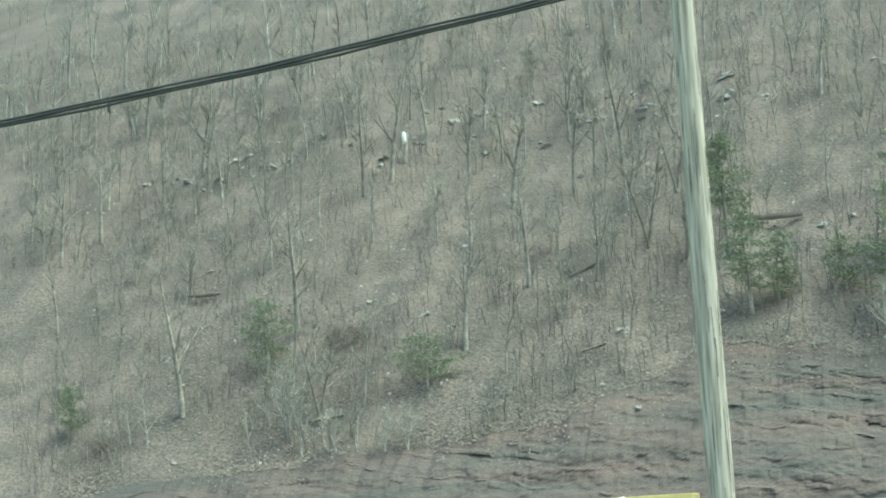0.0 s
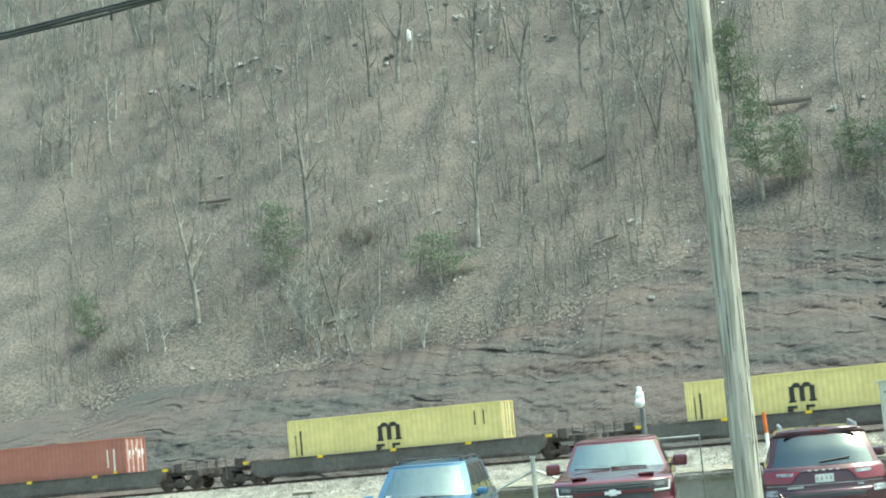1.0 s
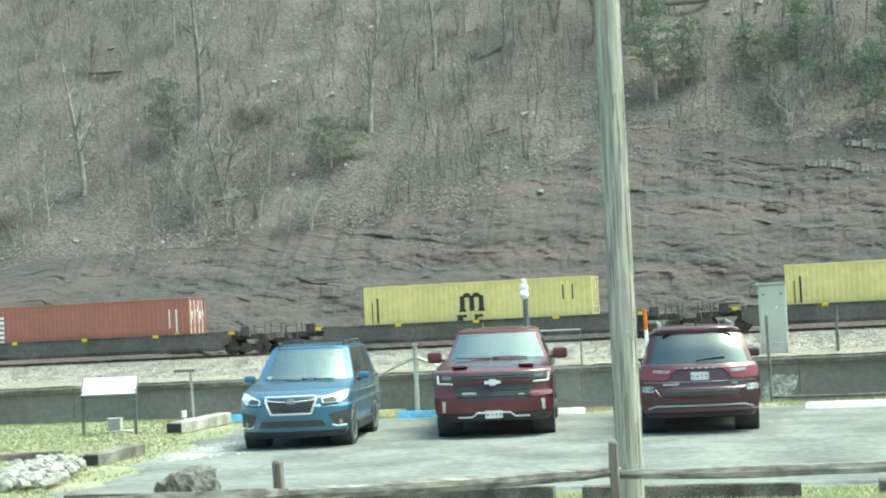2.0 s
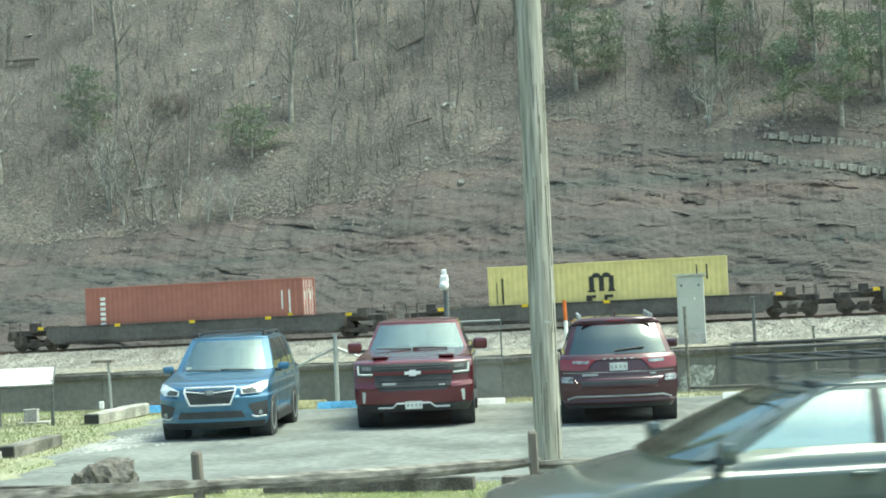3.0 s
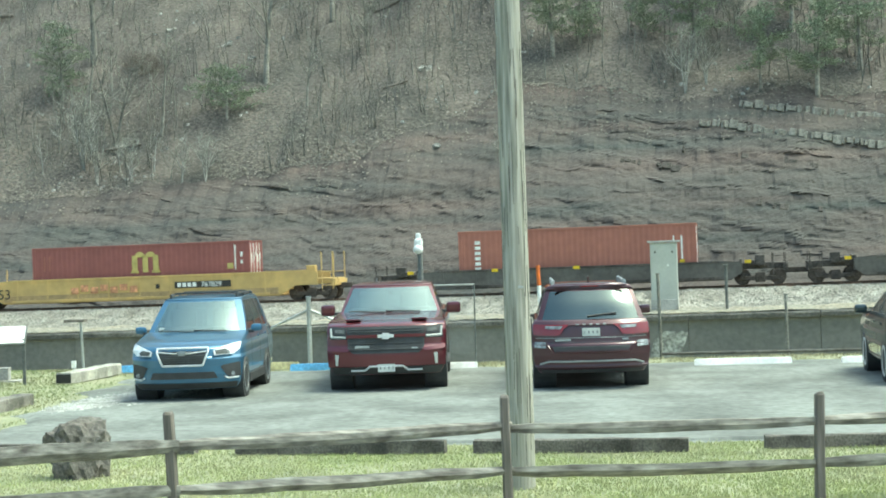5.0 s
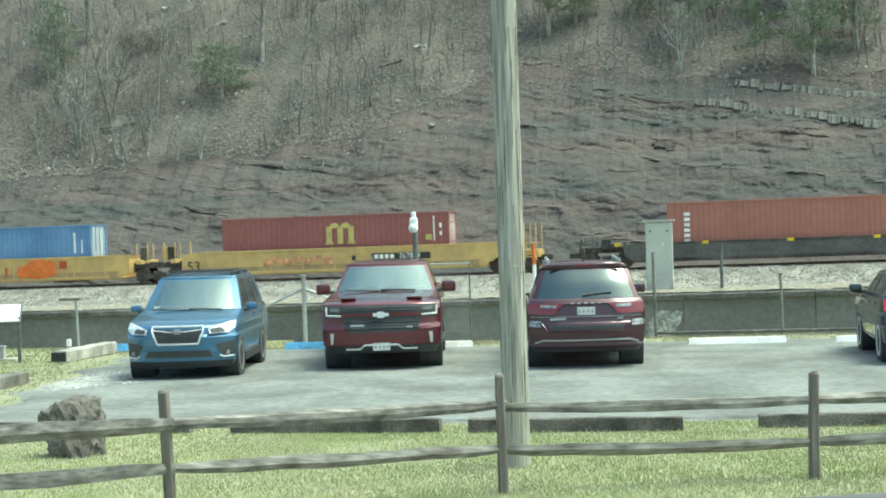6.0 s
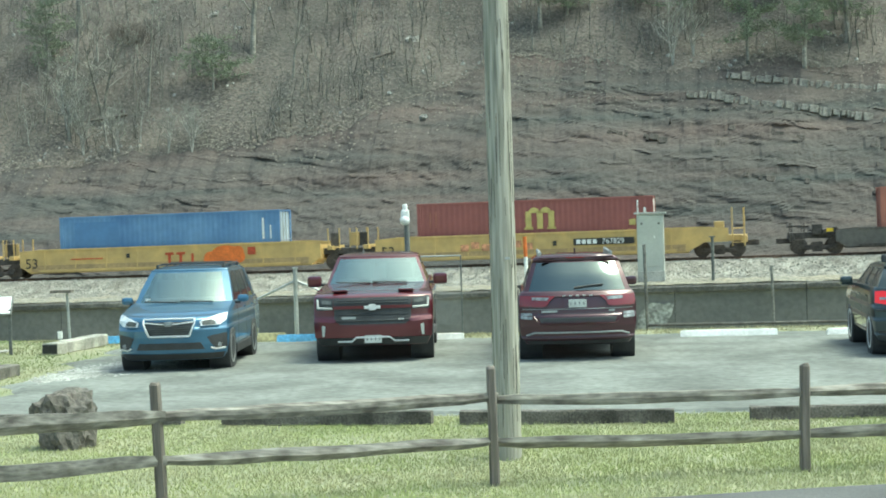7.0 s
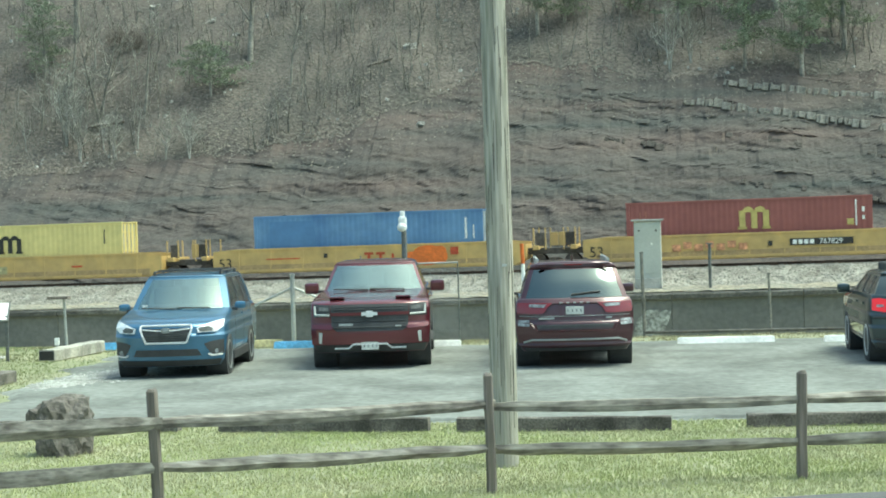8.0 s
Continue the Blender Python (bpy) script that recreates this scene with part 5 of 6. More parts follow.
# ---- roadside: fence, pole, timbers, boulder ----
def log_beam(p, q, r, seed, name, parent, material, segs=9, n=7):
    """A hand-split rail: a tapered, slightly crooked, faceted length of wood."""
    rr = random.Random(seed)
    p, q = Vector(p), Vector(q)
    d = (q - p).normalized()
    side = d.cross(Vector((0, 0, 1))).normalized()
    up = side.cross(d)
    facets = [rr.uniform(0.75, 1.15) for _ in range(n)]
    rings = []
    for i in range(segs + 1):
        k = i / segs
        c = p.lerp(q, k) + side * rr.uniform(-0.006, 0.006) + up * (rr.uniform(-0.006, 0.006) - 0.014 * math.sin(math.pi * k))
        taper = r * (0.62 + 0.42 * math.sin(math.pi * min(max(k, 0.0), 1.0)) ** 0.35) * rr.uniform(0.93, 1.06)
        rings.append([c + (side * math.cos(a) + up * math.sin(a)) * taper * f * rr.uniform(0.96, 1.04) for a, f in zip([2 * math.pi * j / n for j in range(n)], facets)])
    return part(name, loft(rings), material, parent)


posts = [(-14.2, 11.6), (-11.3, 12.25), (-8.37, 12.95), (-5.42, 13.65), (-2.45, 14.38), (0.40, 15.03), (3.21, 15.27), (6.1, 15.55), (9.0, 15.85), (11.9, 16.1)]
fence = thing("split_rail_fence", Matrix.Identity(4), "weathered grey split-rail wooden fence along the grass verge", "fence")
for i, (x, y) in enumerate(posts):
    rr = random.Random(40 + i)
    lean = rr.uniform(-0.015, 0.015) + (-0.03 if i == 4 else 0.01 if i == 6 else 0)
    h = 1.0 + rr.uniform(-0.02, 0.03) - (0.075 if i == 6 else 0)
    rings = []
    for k in range(6):
        z = -0.25 + (h + 0.25) * k / 5
        w, d = 0.045 * (1 - 0.10 * k / 5), 0.06
        rings.append([(x + lean * z + a * w * rr.uniform(0.93, 1.07), y + b * d * rr.uniform(0.93, 1.07), z) for a, b in ((-1, -0.7), (-0.6, -1), (0.7, -1), (1, -0.6), (1, 0.8), (0.6, 1), (-0.7, 1), (-1, 0.7))])
    top = [(px, py, h + 0.03 * rr.uniform(0.3, 1)) for px, py, _ in rings[-1]]
    rings.append([(x + lean * h + (px - x - lean * h) * 0.75, y + (py - y) * 0.75, pz) for px, py, pz in top])
    part("post", loft(rings), M["wood"], fence)
for i, ((x0, y0), (x1, y1)) in enumerate(zip(posts, posts[1:])):
    for z, r in ((0.74, 0.062), (0.36, 0.062)):
        sag = random.Random(i * 7 + int(z * 100)).uniform(-0.02, 0.02)
        low = [0.055 if k == 6 else 0.0 for k in (i, i + 1)]
        log_beam((x0 - 0.05, y0, z + sag - low[0]), (x1 + 0.05, y1, z - sag * 0.5 - low[1]), r * (1.55 if i == 3 and z > 0.5 else 1.25 if i == 3 else 1.0), i * 13 + int(z * 50), "rail", fence, M["rail_wood"])

pole = thing("utility_pole", Matrix.Identity(4), "tall weathered wooden utility pole with vertical drying cracks", "utility pole")
rings, rr = [], random.Random(8)
for k in range(30):
    z = -0.5 + 11.5 * k / 29
    r = 0.132 - 0.0022 * z
    rings.append([(0.583 + r * math.cos(a) * (1 + 0.02 * math.sin(5 * a + k * 0.3)), 16.6 + r * math.sin(a), z) for a in [2 * math.pi * j / 20 for j in range(20)]])
part("shaft", loft(rings), M["pole"], pole, smooth=True)
for i in range(80):
    a, z = rr.uniform(math.pi, 2 * math.pi), rr.uniform(0.2, 8.0)
    L, r = rr.uniform(0.12, 0.7), 0.131 - 0.0022 * z
    c = Vector((0.583 + r * math.cos(a), 16.6 + r * math.sin(a), z))
    part("crack", box(*c, 0.005, 0.006, L, 0, None, pose(0, 0, 0, 0, rr.uniform(-1.5, 1.5), math.degrees(a) + 90)), M["timber"], pole)
part("tag", box(0.62, 16.45, 1.95, 0.05, 0.01, 0.025, 0), M["galv"], pole)

cables = thing("overhead_cable", Matrix.Identity(4), "bundle of black overhead cables lashed together running to the pole", "cable")
for j, (dz, r) in enumerate(((0.0, 0.019), (0.034, 0.014), (-0.031, 0.015))):
    bm = bmesh.new()
    pts = []
    for k in range(41):
        u = k / 40
        x = 0.5 - 34 * u
        pts.append(Vector((x, 16.45 - 1.5 * u, 7.70 + dz - 6.27 * u * (1 - u) - 0.4 * u + 0.01 * math.sin(k * 2.1 + j))))
    bm.free()
    ring = [(math.cos(t) * r, math.sin(t) * r) for t in [2 * math.pi * i / 6 for i in range(6)]]
    part("cable", loft([[(p.x, p.y + a, p.z + b) for a, b in ring] for p in pts]), M["cable"], cables, smooth=True)
part("cable_clip", box(-5.25, 16.2, 6.72, 0.03, 0.03, 0.16, 0.005), M["cable"], cables)
part("bracket", box(0.56, 16.44, 7.70, 0.10, 0.10, 0.22, 0.01), M["galv"], cables)


def timber(x, y, length, turn, h, w, material, label, seed, z=0.0, dark_end=False):
    rr = random.Random(seed)
    t = thing("timber_kerb", pose(x, y, z, 0, 0, turn), label, "timber", "")
    rings = []
    for k in range(9):
        u = -length / 2 + length * k / 8
        rings.append([(u, a * w / 2 + rr.uniform(-0.008, 0.008), b * h + rr.uniform(-0.008, 0.008)) for a, b in ((-1, -0.1), (1, -0.1), (1, 0.9), (0.85, 1), (-0.85, 1), (-1, 0.9))])
    part("beam", loft(rings), M[material], t)
    if dark_end:
        part("cut_end", box(-length / 2 - 0.004, 0, h * 0.45, 0.012, w * 0.92, h * 0.86, 0.003), M["ink"], t, "dark end face")
    return t


dark_t = "dark rotting landscape timber lying along the grass edge"
timber(-4.75, 20.66, 3.2, -12, 0.12, 0.15, "timber", dark_t, 1)
timber(-1.43, 19.9, 2.55, -12, 0.14, 0.15, "timber", dark_t, 2)
timber(1.35, 19.32, 2.45, -10, 0.14, 0.15, "timber", dark_t, 3)
timber(4.65, 19.12, 2.45, -3, 0.13, 0.15, "timber", dark_t, 4)
timber(7.4, 18.75, 2.45, -9, 0.13, 0.15, "timber", dark_t, 5)
timber(-7.42, 34.0, 2.75, 81, 0.20, 0.32, "pale_timber", "pale weathered heavy timber with a dark end edging the car park", 6, 0.02, True)
timber(-7.38, 27.3, 2.0, 83, 0.18, 0.26, "grey_timber", "squared grey timber with a dark end edging the grass", 7, 0.0, True)


def rock_mesh(seed, sx, sy, sz, detail=2, rough=0.25):
    bm = bmesh.new()
    bmesh.ops.create_icosphere(bm, subdivisions=detail, radius=1)
    for v in bm.verts:
        n = v.co.normalized()
        k = 1 + rough * fbm(n.x * 1.6 + seed, n.y * 1.6, n.z * 1.6) + 0.35 * rough * fbm(n.x * 5 + seed, n.y * 5, n.z * 5)
        v.co = Vector((n.x * sx * k, n.y * sy * k, n.z * sz * k))
    return bm


b = thing("boulder", pose(-4.17, 18.5, 0.22, 0, 0, 20), "rough grey brown boulder on the grass behind the fence", "boulder")
bm = rock_mesh(3.3, 0.33, 0.27, 0.44, 4, 0.34)
for v in bm.verts:                      # broad flat crown
    v.co.x *= 1 + 0.12 * max(0.0, min(1.0, v.co.z / 0.3))
    v.co.z = min(v.co.z, 0.35 + 0.35 * (v.co.z - 0.35))
part("rock", bm, M["boulder"], b)


def wheel_stop(x, y, turn, length, material, label):
    t = thing("wheel_stop", pose(x, y, 0.0, 0, 0, turn), label, "parking stop", "parking stops")
    bm = prism(((-0.11, -0.02), (0.11, -0.02), (0.05, 0.13), (-0.05, 0.13)), -length / 2, length / 2, "x")
    es = [e for e in bm.edges if all(v.co.z > 0.1 for v in e.verts)]
    bmesh.ops.bevel(bm, geom=es, offset=0.02, segments=2, affect="EDGES")
    part("kerb_block", bm, M[material], t)
    return t


wheel_stop(5.41, 32.35, -7, 1.83, "white", "white painted concrete parking stop")
wheel_stop(8.1, 31.8, -7, 1.83, "white", "white painted concrete parking stop")
wheel_stop(-0.55, 33.75, -5, 1.83, "white", "white painted concrete parking stop")
wheel_stop(-3.0, 34.7, -3, 0.9, "blue_paint", "blue painted concrete parking stop")
wheel_stop(-6.45, 35.9, -4, 1.83, "blue_paint", "blue painted concrete parking stop")
wheel_stop(-3.95, 35.5, -2, 1.2, "yellow_kerb", "faded yellow parking stop in dry grass")

# ---- edge of the car park: posts, gate, lamp, marker ----
edge = thing("chain_link_fence", Matrix.Identity(4), "galvanised chain-link fence remains with leaning posts", "fence")


def post(x, y, z0, z1, r=0.03, lean=0.0, m="rust", parent=edge, name="fence_post"):
    o = part(name, tube((x, y, z0), (x + lean, y, z1), r, n=8), M[m], parent)
    part("post_cap", box(x + lean, y, z1 + 0.01, r * 2.3, r * 2.3, 0.03, 0.008), M[m], o)
    return o


post(4.29, 35.9, -0.3, 1.72, 0.035, -0.03)
post(6.93, 35.7, -0.3, 1.2, 0.03, -0.02)
post(-3.28, 37.4, -0.3, 1.42, 0.05, 0.0, "galv")
part("brace", tube((-3.28, 37.4, 1.15), (-4.45, 37.5, 0.62), 0.028, n=6), M["galv"], edge)
part("brace", tube((-3.28, 37.4, 1.15), (-2.3, 37.3, 0.72), 0.028, n=6), M["galv"], edge)
part("bottom_rail", tube((4.29, 35.85, 0.03), (12.5, 35.1, 0.01), 0.03, n=8), M["coping"], edge)

gate = thing("mesh_fence", Matrix.Identity(4), "short chain-link fence stretch with a steel top rail", "fence")
for x in (-0.78, 0.37):
    part("panel_post", tube((x, 36.2, -0.3), (x, 36.2, 1.63), 0.015, n=8), M["trim"], gate)
part("top_rail", tube((-0.78, 36.2, 1.62), (0.37, 36.2, 1.62), 0.017, n=6), M["galv"], gate)
bm = bmesh.new()
for i in range(-22, 20):
    for sg in (1, -1):
        x0 = -0.78 + i * 0.075
        lo, hi = 0.15, 1.6
        x1 = x0 + sg * (hi - lo)
        a, b = Vector((x0 if sg > 0 else x0 + 1.45, 36.2, lo)), Vector((x1 if sg > 0 else x0, 36.2, hi))
        d = b - a
        ks = sorted(((-0.78 - a.x) / d.x, (0.37 - a.x) / d.x))
        k0, k1 = max(0, ks[0]), min(1, ks[1])
        if k1 > k0:
            tube(a + d * k0, a + d * k1, 0.0011, n=3, bm=bm, cap=False)
tagged(part("wire_mesh", bm, M["galv"], gate))

lamp = thing("security_camera_post", Matrix.Identity(4), "white dome camera and light on a slim dark steel post", "security camera")
part("post", tube((-0.72, 34.6, -0.1), (-0.73, 34.6, 2.48), 0.055, n=10), M["trim"], lamp)
part("housing", box(-0.75, 34.55, 2.52, 0.17, 0.2, 0.2, 0.05), M["white"], lamp)
bm = bmesh.new()
bmesh.ops.create_uvsphere(bm, u_segments=16, v_segments=10, radius=0.10, matrix=Matrix.Translation((-0.76, 34.5, 2.40)))
part("dome", bm, M["white"], lamp, smooth=True)
part("cap", box(-0.75, 34.55, 2.66, 0.1, 0.12, 0.14, 0.03), M["white"], lamp)

mark = thing("marker_post", Matrix.Identity(4), "slim white marker post with an orange top", "marker post")
part("shaft", tube((1.78, 36.2, -0.2), (1.76, 36.2, 1.55), 0.04, n=8), M["white"], mark)
part("tip", tube((1.76, 36.2, 1.55), (1.745, 36.2, 1.98), 0.042, n=8), M["orange"], mark)

sign = thing("sign_post", Matrix.Identity(4), "slim grey post with a flat horizontal board seen edge on", "sign post")
part("post", tube((-8.2, 37.0, -0.2), (-8.24, 37.0, 1.06), 0.03, n=8), M["galv"], sign)
part("board", box(-8.35, 37.0, 1.08, 0.45, 0.35, 0.06, 0.01), M["wood"], sign)
box_thing = thing("outlet_box", pose(-8.35, 36.7, 0), "small white outlet box on a stub near the timber", "outlet box")
part("box", box(0, 0, 0.14, 0.10, 0.08, 0.16, 0.015), M["white"], box_thing)
part("stub", tube((0, 0, -0.1), (0, 0, 0.08), 0.03, n=8), M["galv"], box_thing)

# ---- railway side: relay cabinet, far post ----
cab = thing("relay_cabinet", pose(*track(11.05, -5.0, 0), 0, 0, -math.degrees(PHI)), "tall grey steel relay cabinet with an overhanging lid beside the track", "cabinet")
part("body", box(0, 0, 1.07, 1.28, 0.9, 2.75, 0.03), M["grey_metal"], cab)
part("lid", box(0, 0, 2.50, 1.52, 1.1, 0.09, 0.02), M["galv"], cab)
d = part("door", box(0, -0.462, 1.15, 1.18, 0.02, 2.45, 0.008), M["grey_metal"], cab)
for x in (-0.4, 0.42):
    part("hinge_cap", box(x, -0.48, 2.0, 0.09, 0.03, 0.09, 0.01), M["dark_steel"], d)
part("latch", box(0.2, -0.48, 1.35, 0.08, 0.03, 0.10, 0.01), M["white"], d)
part("plinth", box(0, 0, -0.55, 1.3, 1.0, 0.5, 0.02), M["concrete"], cab)
fp = thing("trackside_post", pose(*track(14.0, -5.6, 0), 0, 0, 0), "short grey steel post beside the track", "post")
part("shaft", tube((0, 0, -1.0), (0, 0, 1.25), 0.075, n=10), M["trim"], fp)
part("cap", box(0, 0, 1.27, 0.26, 0.26, 0.06, 0.02), M["trim"], fp)

# ---- picnic corner ----
board = thing("information_panel", pose(-8.85, 32.5, 0, 0, 0, 7), "white slanted information panel on two dark posts in the grass", "information panel")
for x in (-0.50, 0.50):
    part("leg", box(x, -0.08, 0.42, 0.06, 0.06, 0.98, 0.01), M["trim"], board)
part("frame", box(0, 0.06, 0.965, 1.08, 0.56, 0.05, 0.012, None, pose(0, 0, 0, 36, 0, 0)), M["trim"], board)
part("sheet", box(0, 0.048, 0.992, 1.02, 0.51, 0.012, 0.003, None, pose(0, 0, 0, 36, 0, 0)), M["white"], board)
sb = thing("meter_box", pose(-9.0, 33.4, 0.05), "small pale utility box on a slab in the grass", "utility box")
part("box", box(0, 0, 0.12, 0.26, 0.2, 0.24, 0.02), M["concrete"], sb)
part("lid", box(0, 0, 0.25, 0.28, 0.22, 0.03, 0.01), M["concrete"], sb)
part("slab", box(0.1, -0.1, -0.01, 0.62, 0.5, 0.06, 0.01), M["concrete"], sb)

tab = thing("picnic_table", pose(-14.1, 36.2, 0, 0, 0, -10), "pale concrete picnic table on the grass", "table")
part("tabletop", box(0, 0, 0.74, 2.0, 0.9, 0.09, 0.03), M["concrete"], tab)
for x in (-0.6, 0.6):
    part("pedestal", box(x, 0, 0.33, 0.22, 0.6, 0.76, 0.04), M["concrete"], tab)
ben = thing("bench", pose(-12.72, 36.0, 0, 0, 0, -10), "pale concrete bench beside the picnic table", "bench")
part("seat", box(0, 0, 0.42, 0.75, 0.4, 0.08, 0.02), M["concrete"], ben)
for x in (-0.22, 0.25):
    part("leg", box(x, 0, 0.17, 0.13, 0.34, 0.44, 0.02), M["concrete"], ben)


# ---- trees on the hillside ----
def limb(verts, faces, pts, r0, r1, n):
    """A tapered, bending limb through the given points."""
    k0 = len(verts)
    for i, p in enumerate(pts):
        d = (pts[min(i + 1, len(pts) - 1)] - pts[max(i - 1, 0)]).normalized()
        a = d.orthogonal().normalized()
        b = d.cross(a)
        r = r0 + (r1 - r0) * i / (len(pts) - 1)
        for j in range(n):
            t = 2 * math.pi * j / n
            verts.append(p + (a * math.cos(t) + b * math.sin(t)) * r)
    for i in range(len(pts) - 1):
        for j in range(n):
            faces.append((k0 + i * n + j, k0 + i * n + (j + 1) % n, k0 + (i + 1) * n + (j + 1) % n, k0 + (i + 1) * n + j))


def bent(rr, p, d, length, k, wander, lift):
    pts, q, d = [p], p.copy(), d.normalized()
    for _ in range(k):
        d = (d + Vector((rr.uniform(-1, 1), rr.uniform(-1, 1), rr.uniform(-0.6, 1) * lift)) * wander).normalized()
        q = q + d * length / k
        pts.append(q.copy())
    return pts


def bare_tree(seed, height, stems=1, girth=1.0):
    """Trunk with its limbs, and a crown of twigs, as two meshes' lists."""
    rr = random.Random(seed)
    tv, tf, cv, cf = [], [], [], []
    for s in range(stems):
        h = height * rr.uniform(0.75, 1.0)
        lean = Vector((rr.uniform(-0.3, 0.3) if stems > 1 else rr.uniform(-0.08, 0.08), rr.uniform(-0.2, 0.2) * (stems > 1), 1))
        base = Vector((rr.uniform(-0.2, 0.2), rr.uniform(-0.2, 0.2), -0.4)) if stems > 1 else Vector((0, 0, -0.4))
        main = bent(rr, base, lean, h, 8, 0.07, 0.6)
        r = girth * (0.015 * h + 0.03)
        limb(tv, tf, main, r, r * 0.12, 6)
        for b in range(rr.randint(9, 15)):
            u = rr.uniform(0.28, 0.97)
            i = min(7, int(u * 8))
            p = main[i].lerp(main[i + 1], u * 8 - i)
            a = rr.uniform(0, 6.283)
            out = Vector((math.cos(a), math.sin(a), rr.uniform(0.5, 1.5)))
            L = h * (1.05 - u) * rr.uniform(0.3, 0.6) + 0.4
            br = bent(rr, p, out, L, 4, 0.16, 1.0)
            limb(tv, tf, br, r * (1 - u) * 0.5 + 0.012, 0.008, 4)
            for t in range(rr.randint(4, 7)):
                j = rr.randint(1, 4)
                a2 = rr.uniform(0, 6.283)
                tw = bent(rr, br[j], Vector((math.cos(a2), math.sin(a2), rr.uniform(0.2, 1.4))), L * rr.uniform(0.2, 0.45) + 0.25, 2, 0.2, 1.0)
                limb(cv, cf, tw, 0.016, 0.006, 3)
    return tv, tf, cv, cf


variants = []
for i, (h, st, g) in enumerate(((9, 1, 1.0), (11, 1, 1.1), (7, 1, 0.9), (6, 3, 0.7), (8.5, 2, 0.9), (12, 1, 1.2), (5, 4, 0.6), (10, 1, 0.8))):
    tv, tf, cv, cf = bare_tree(100 + i, h, st, g)
    variants.append((h, (tv, tf), (cv, cf)))
TREE = "bare grey deciduous tree with thin twigs on the slope"
masters = []


def plant(i, s, q, size, turn, lean=0.0, label=TREE, material="bark"):
    """Sets a copy of tree variant i on the slope; each size class is one mesh."""
    x, y, z = hill_point(s, q)
    m = pose(x, y, z - 0.05, lean, 0, turn)
    key = (i, material, label, round(size, 1))
    for k, ob in masters:
        if k == key:
            return copy_thing(ob, m)
    t = thing("tree", m, label, "tree", "bare trees on the hillside")
    sc = key[3]
    _, (tv, tf), (cv, cf) = variants[i]
    raw("trunk", [v * sc for v in tv], tf, M[material], t, smooth=True)
    raw("crown", [v * sc for v in cv], cf, M["twig"], t)
    masters.append((key, t))
    return t


rr = random.Random(21)
spots = []


def free(s, q, gap):
    if any((s - a) ** 2 + (q - b) ** 2 < gap * gap for a, b in spots):
        return False
    spots.append((s, q))
    return True


pale = "pale grey multi-stemmed tree on the edge of the rock"
M["pale_bark"] = mat("pale_bark", (0.34, 0.33, 0.30), 0.9, var=0.25, coarse=1.2, fine=12, bump=0.4, island=0.3)
for i, s, q, sz in ((3, -28.2, 19.3, 1.1), (6, -26.6, 18.0, 0.9), (6, -18.7, 16.5, 0.7), (3, -20.4, 16.6, 0.6), (3, 11.6, 19.8, 0.8), (3, 13.0, 20.5, 0.7), (6, -24.0, 17.2, 0.7),
                    (2, -40.6, 20.8, 0.6), (2, -39.1, 20.5, 0.7), (6, 0.5, 15.2, 0.5), (0, -28.0, 19.2, 0.5), (2, -25.2, 18.4, 0.5), (2, -31.0, 19.4, 0.5), (0, -22.6, 17.6, 0.4)):
    spots.append((s, q))
    plant(i, s, q, sz, rr.uniform(0, 360), 0, pale, "pale_bark")
count = 0
while count < 330:
    q = 17.5 + 62 * rr.random() ** 0.85
    s = rr.uniform(-0.62 * (q + 30) - 16, 0.30 * (q + 30) + 14)
    dense = 0.55 + 0.6 * fbm(s * 0.06, q * 0.06, 11.0) + (0.25 if q > 38 else -0.1)
    if rr.random() > dense or not above_rock(s, q - 0.4) or not free(s, q, 1.5):
        continue
    i = rr.choice((0, 0, 1, 2, 2, 3, 4, 5, 6, 7, 7))
    small = 0.6 if q < 30 and rr.random() < 0.6 else 1.0
    plant(i, s, q, rr.choice((0.5, 0.7, 0.8, 0.9, 1.0)) * small, rr.uniform(0, 360), rr.uniform(-3, 3))
    count += 1

# the woods higher up the slope
tv, tf = [], []
for _ in range(240):
    q = rr.uniform(66, 135)
    s = rr.uniform(-0.62 * (q + 30) - 20, 0.30 * (q + 30) + 14)
    h, (av, af), (bv, bf) = variants[rr.choice((0, 1, 2, 4, 5, 7))]
    m = pose(*hill_point(s, q), 0, 0, rr.uniform(0, 360)) @ Matrix.Scale(rr.uniform(0.6, 1.0), 4)
    for vs, fs in ((av, af), (bv, bf)):
        k = len(tv)
        tv += [m @ v for v in vs]
        tf += [tuple(k + j for j in f) for f in fs]
tagged(raw("far_woods", tv, tf, M["twig"]), "bare woods high on the slope", "woods", kind="stuff")

# saplings and brush between the trees
tv, tf = [], []
for i in range(6800):
    q = 16.1 + 84 * rr.random() ** 1.05
    s = rr.uniform(-0.66 * (q + 30) - 16, 0.33 * (q + 30) + 14)
    if fbm(s * 0.09, q * 0.09, 17.0) < -0.25 or not above_rock(s, q - 0.3):
        continue
    p = Vector(hill_point(s, q)) + Vector((0, 0, -0.1))
    h = rr.uniform(0.7, 3.2)
    st = bent(rr, p, Vector((rr.uniform(-0.2, 0.2), rr.uniform(-0.2, 0.2), 1)), h, 3, 0.12, 1.0)
    limb(tv, tf, st, 0.018 + 0.012 * h, 0.008, 3)
    for k in range(rr.randint(2, 5)):
        a = rr.uniform(0, 6.283)
        limb(tv, tf, bent(rr, st[rr.randint(1, 3)], Vector((math.cos(a), math.sin(a), rr.uniform(0.4, 1.4))), h * rr.uniform(0.25, 0.5), 2, 0.2, 1.0), 0.016, 0.006, 3)
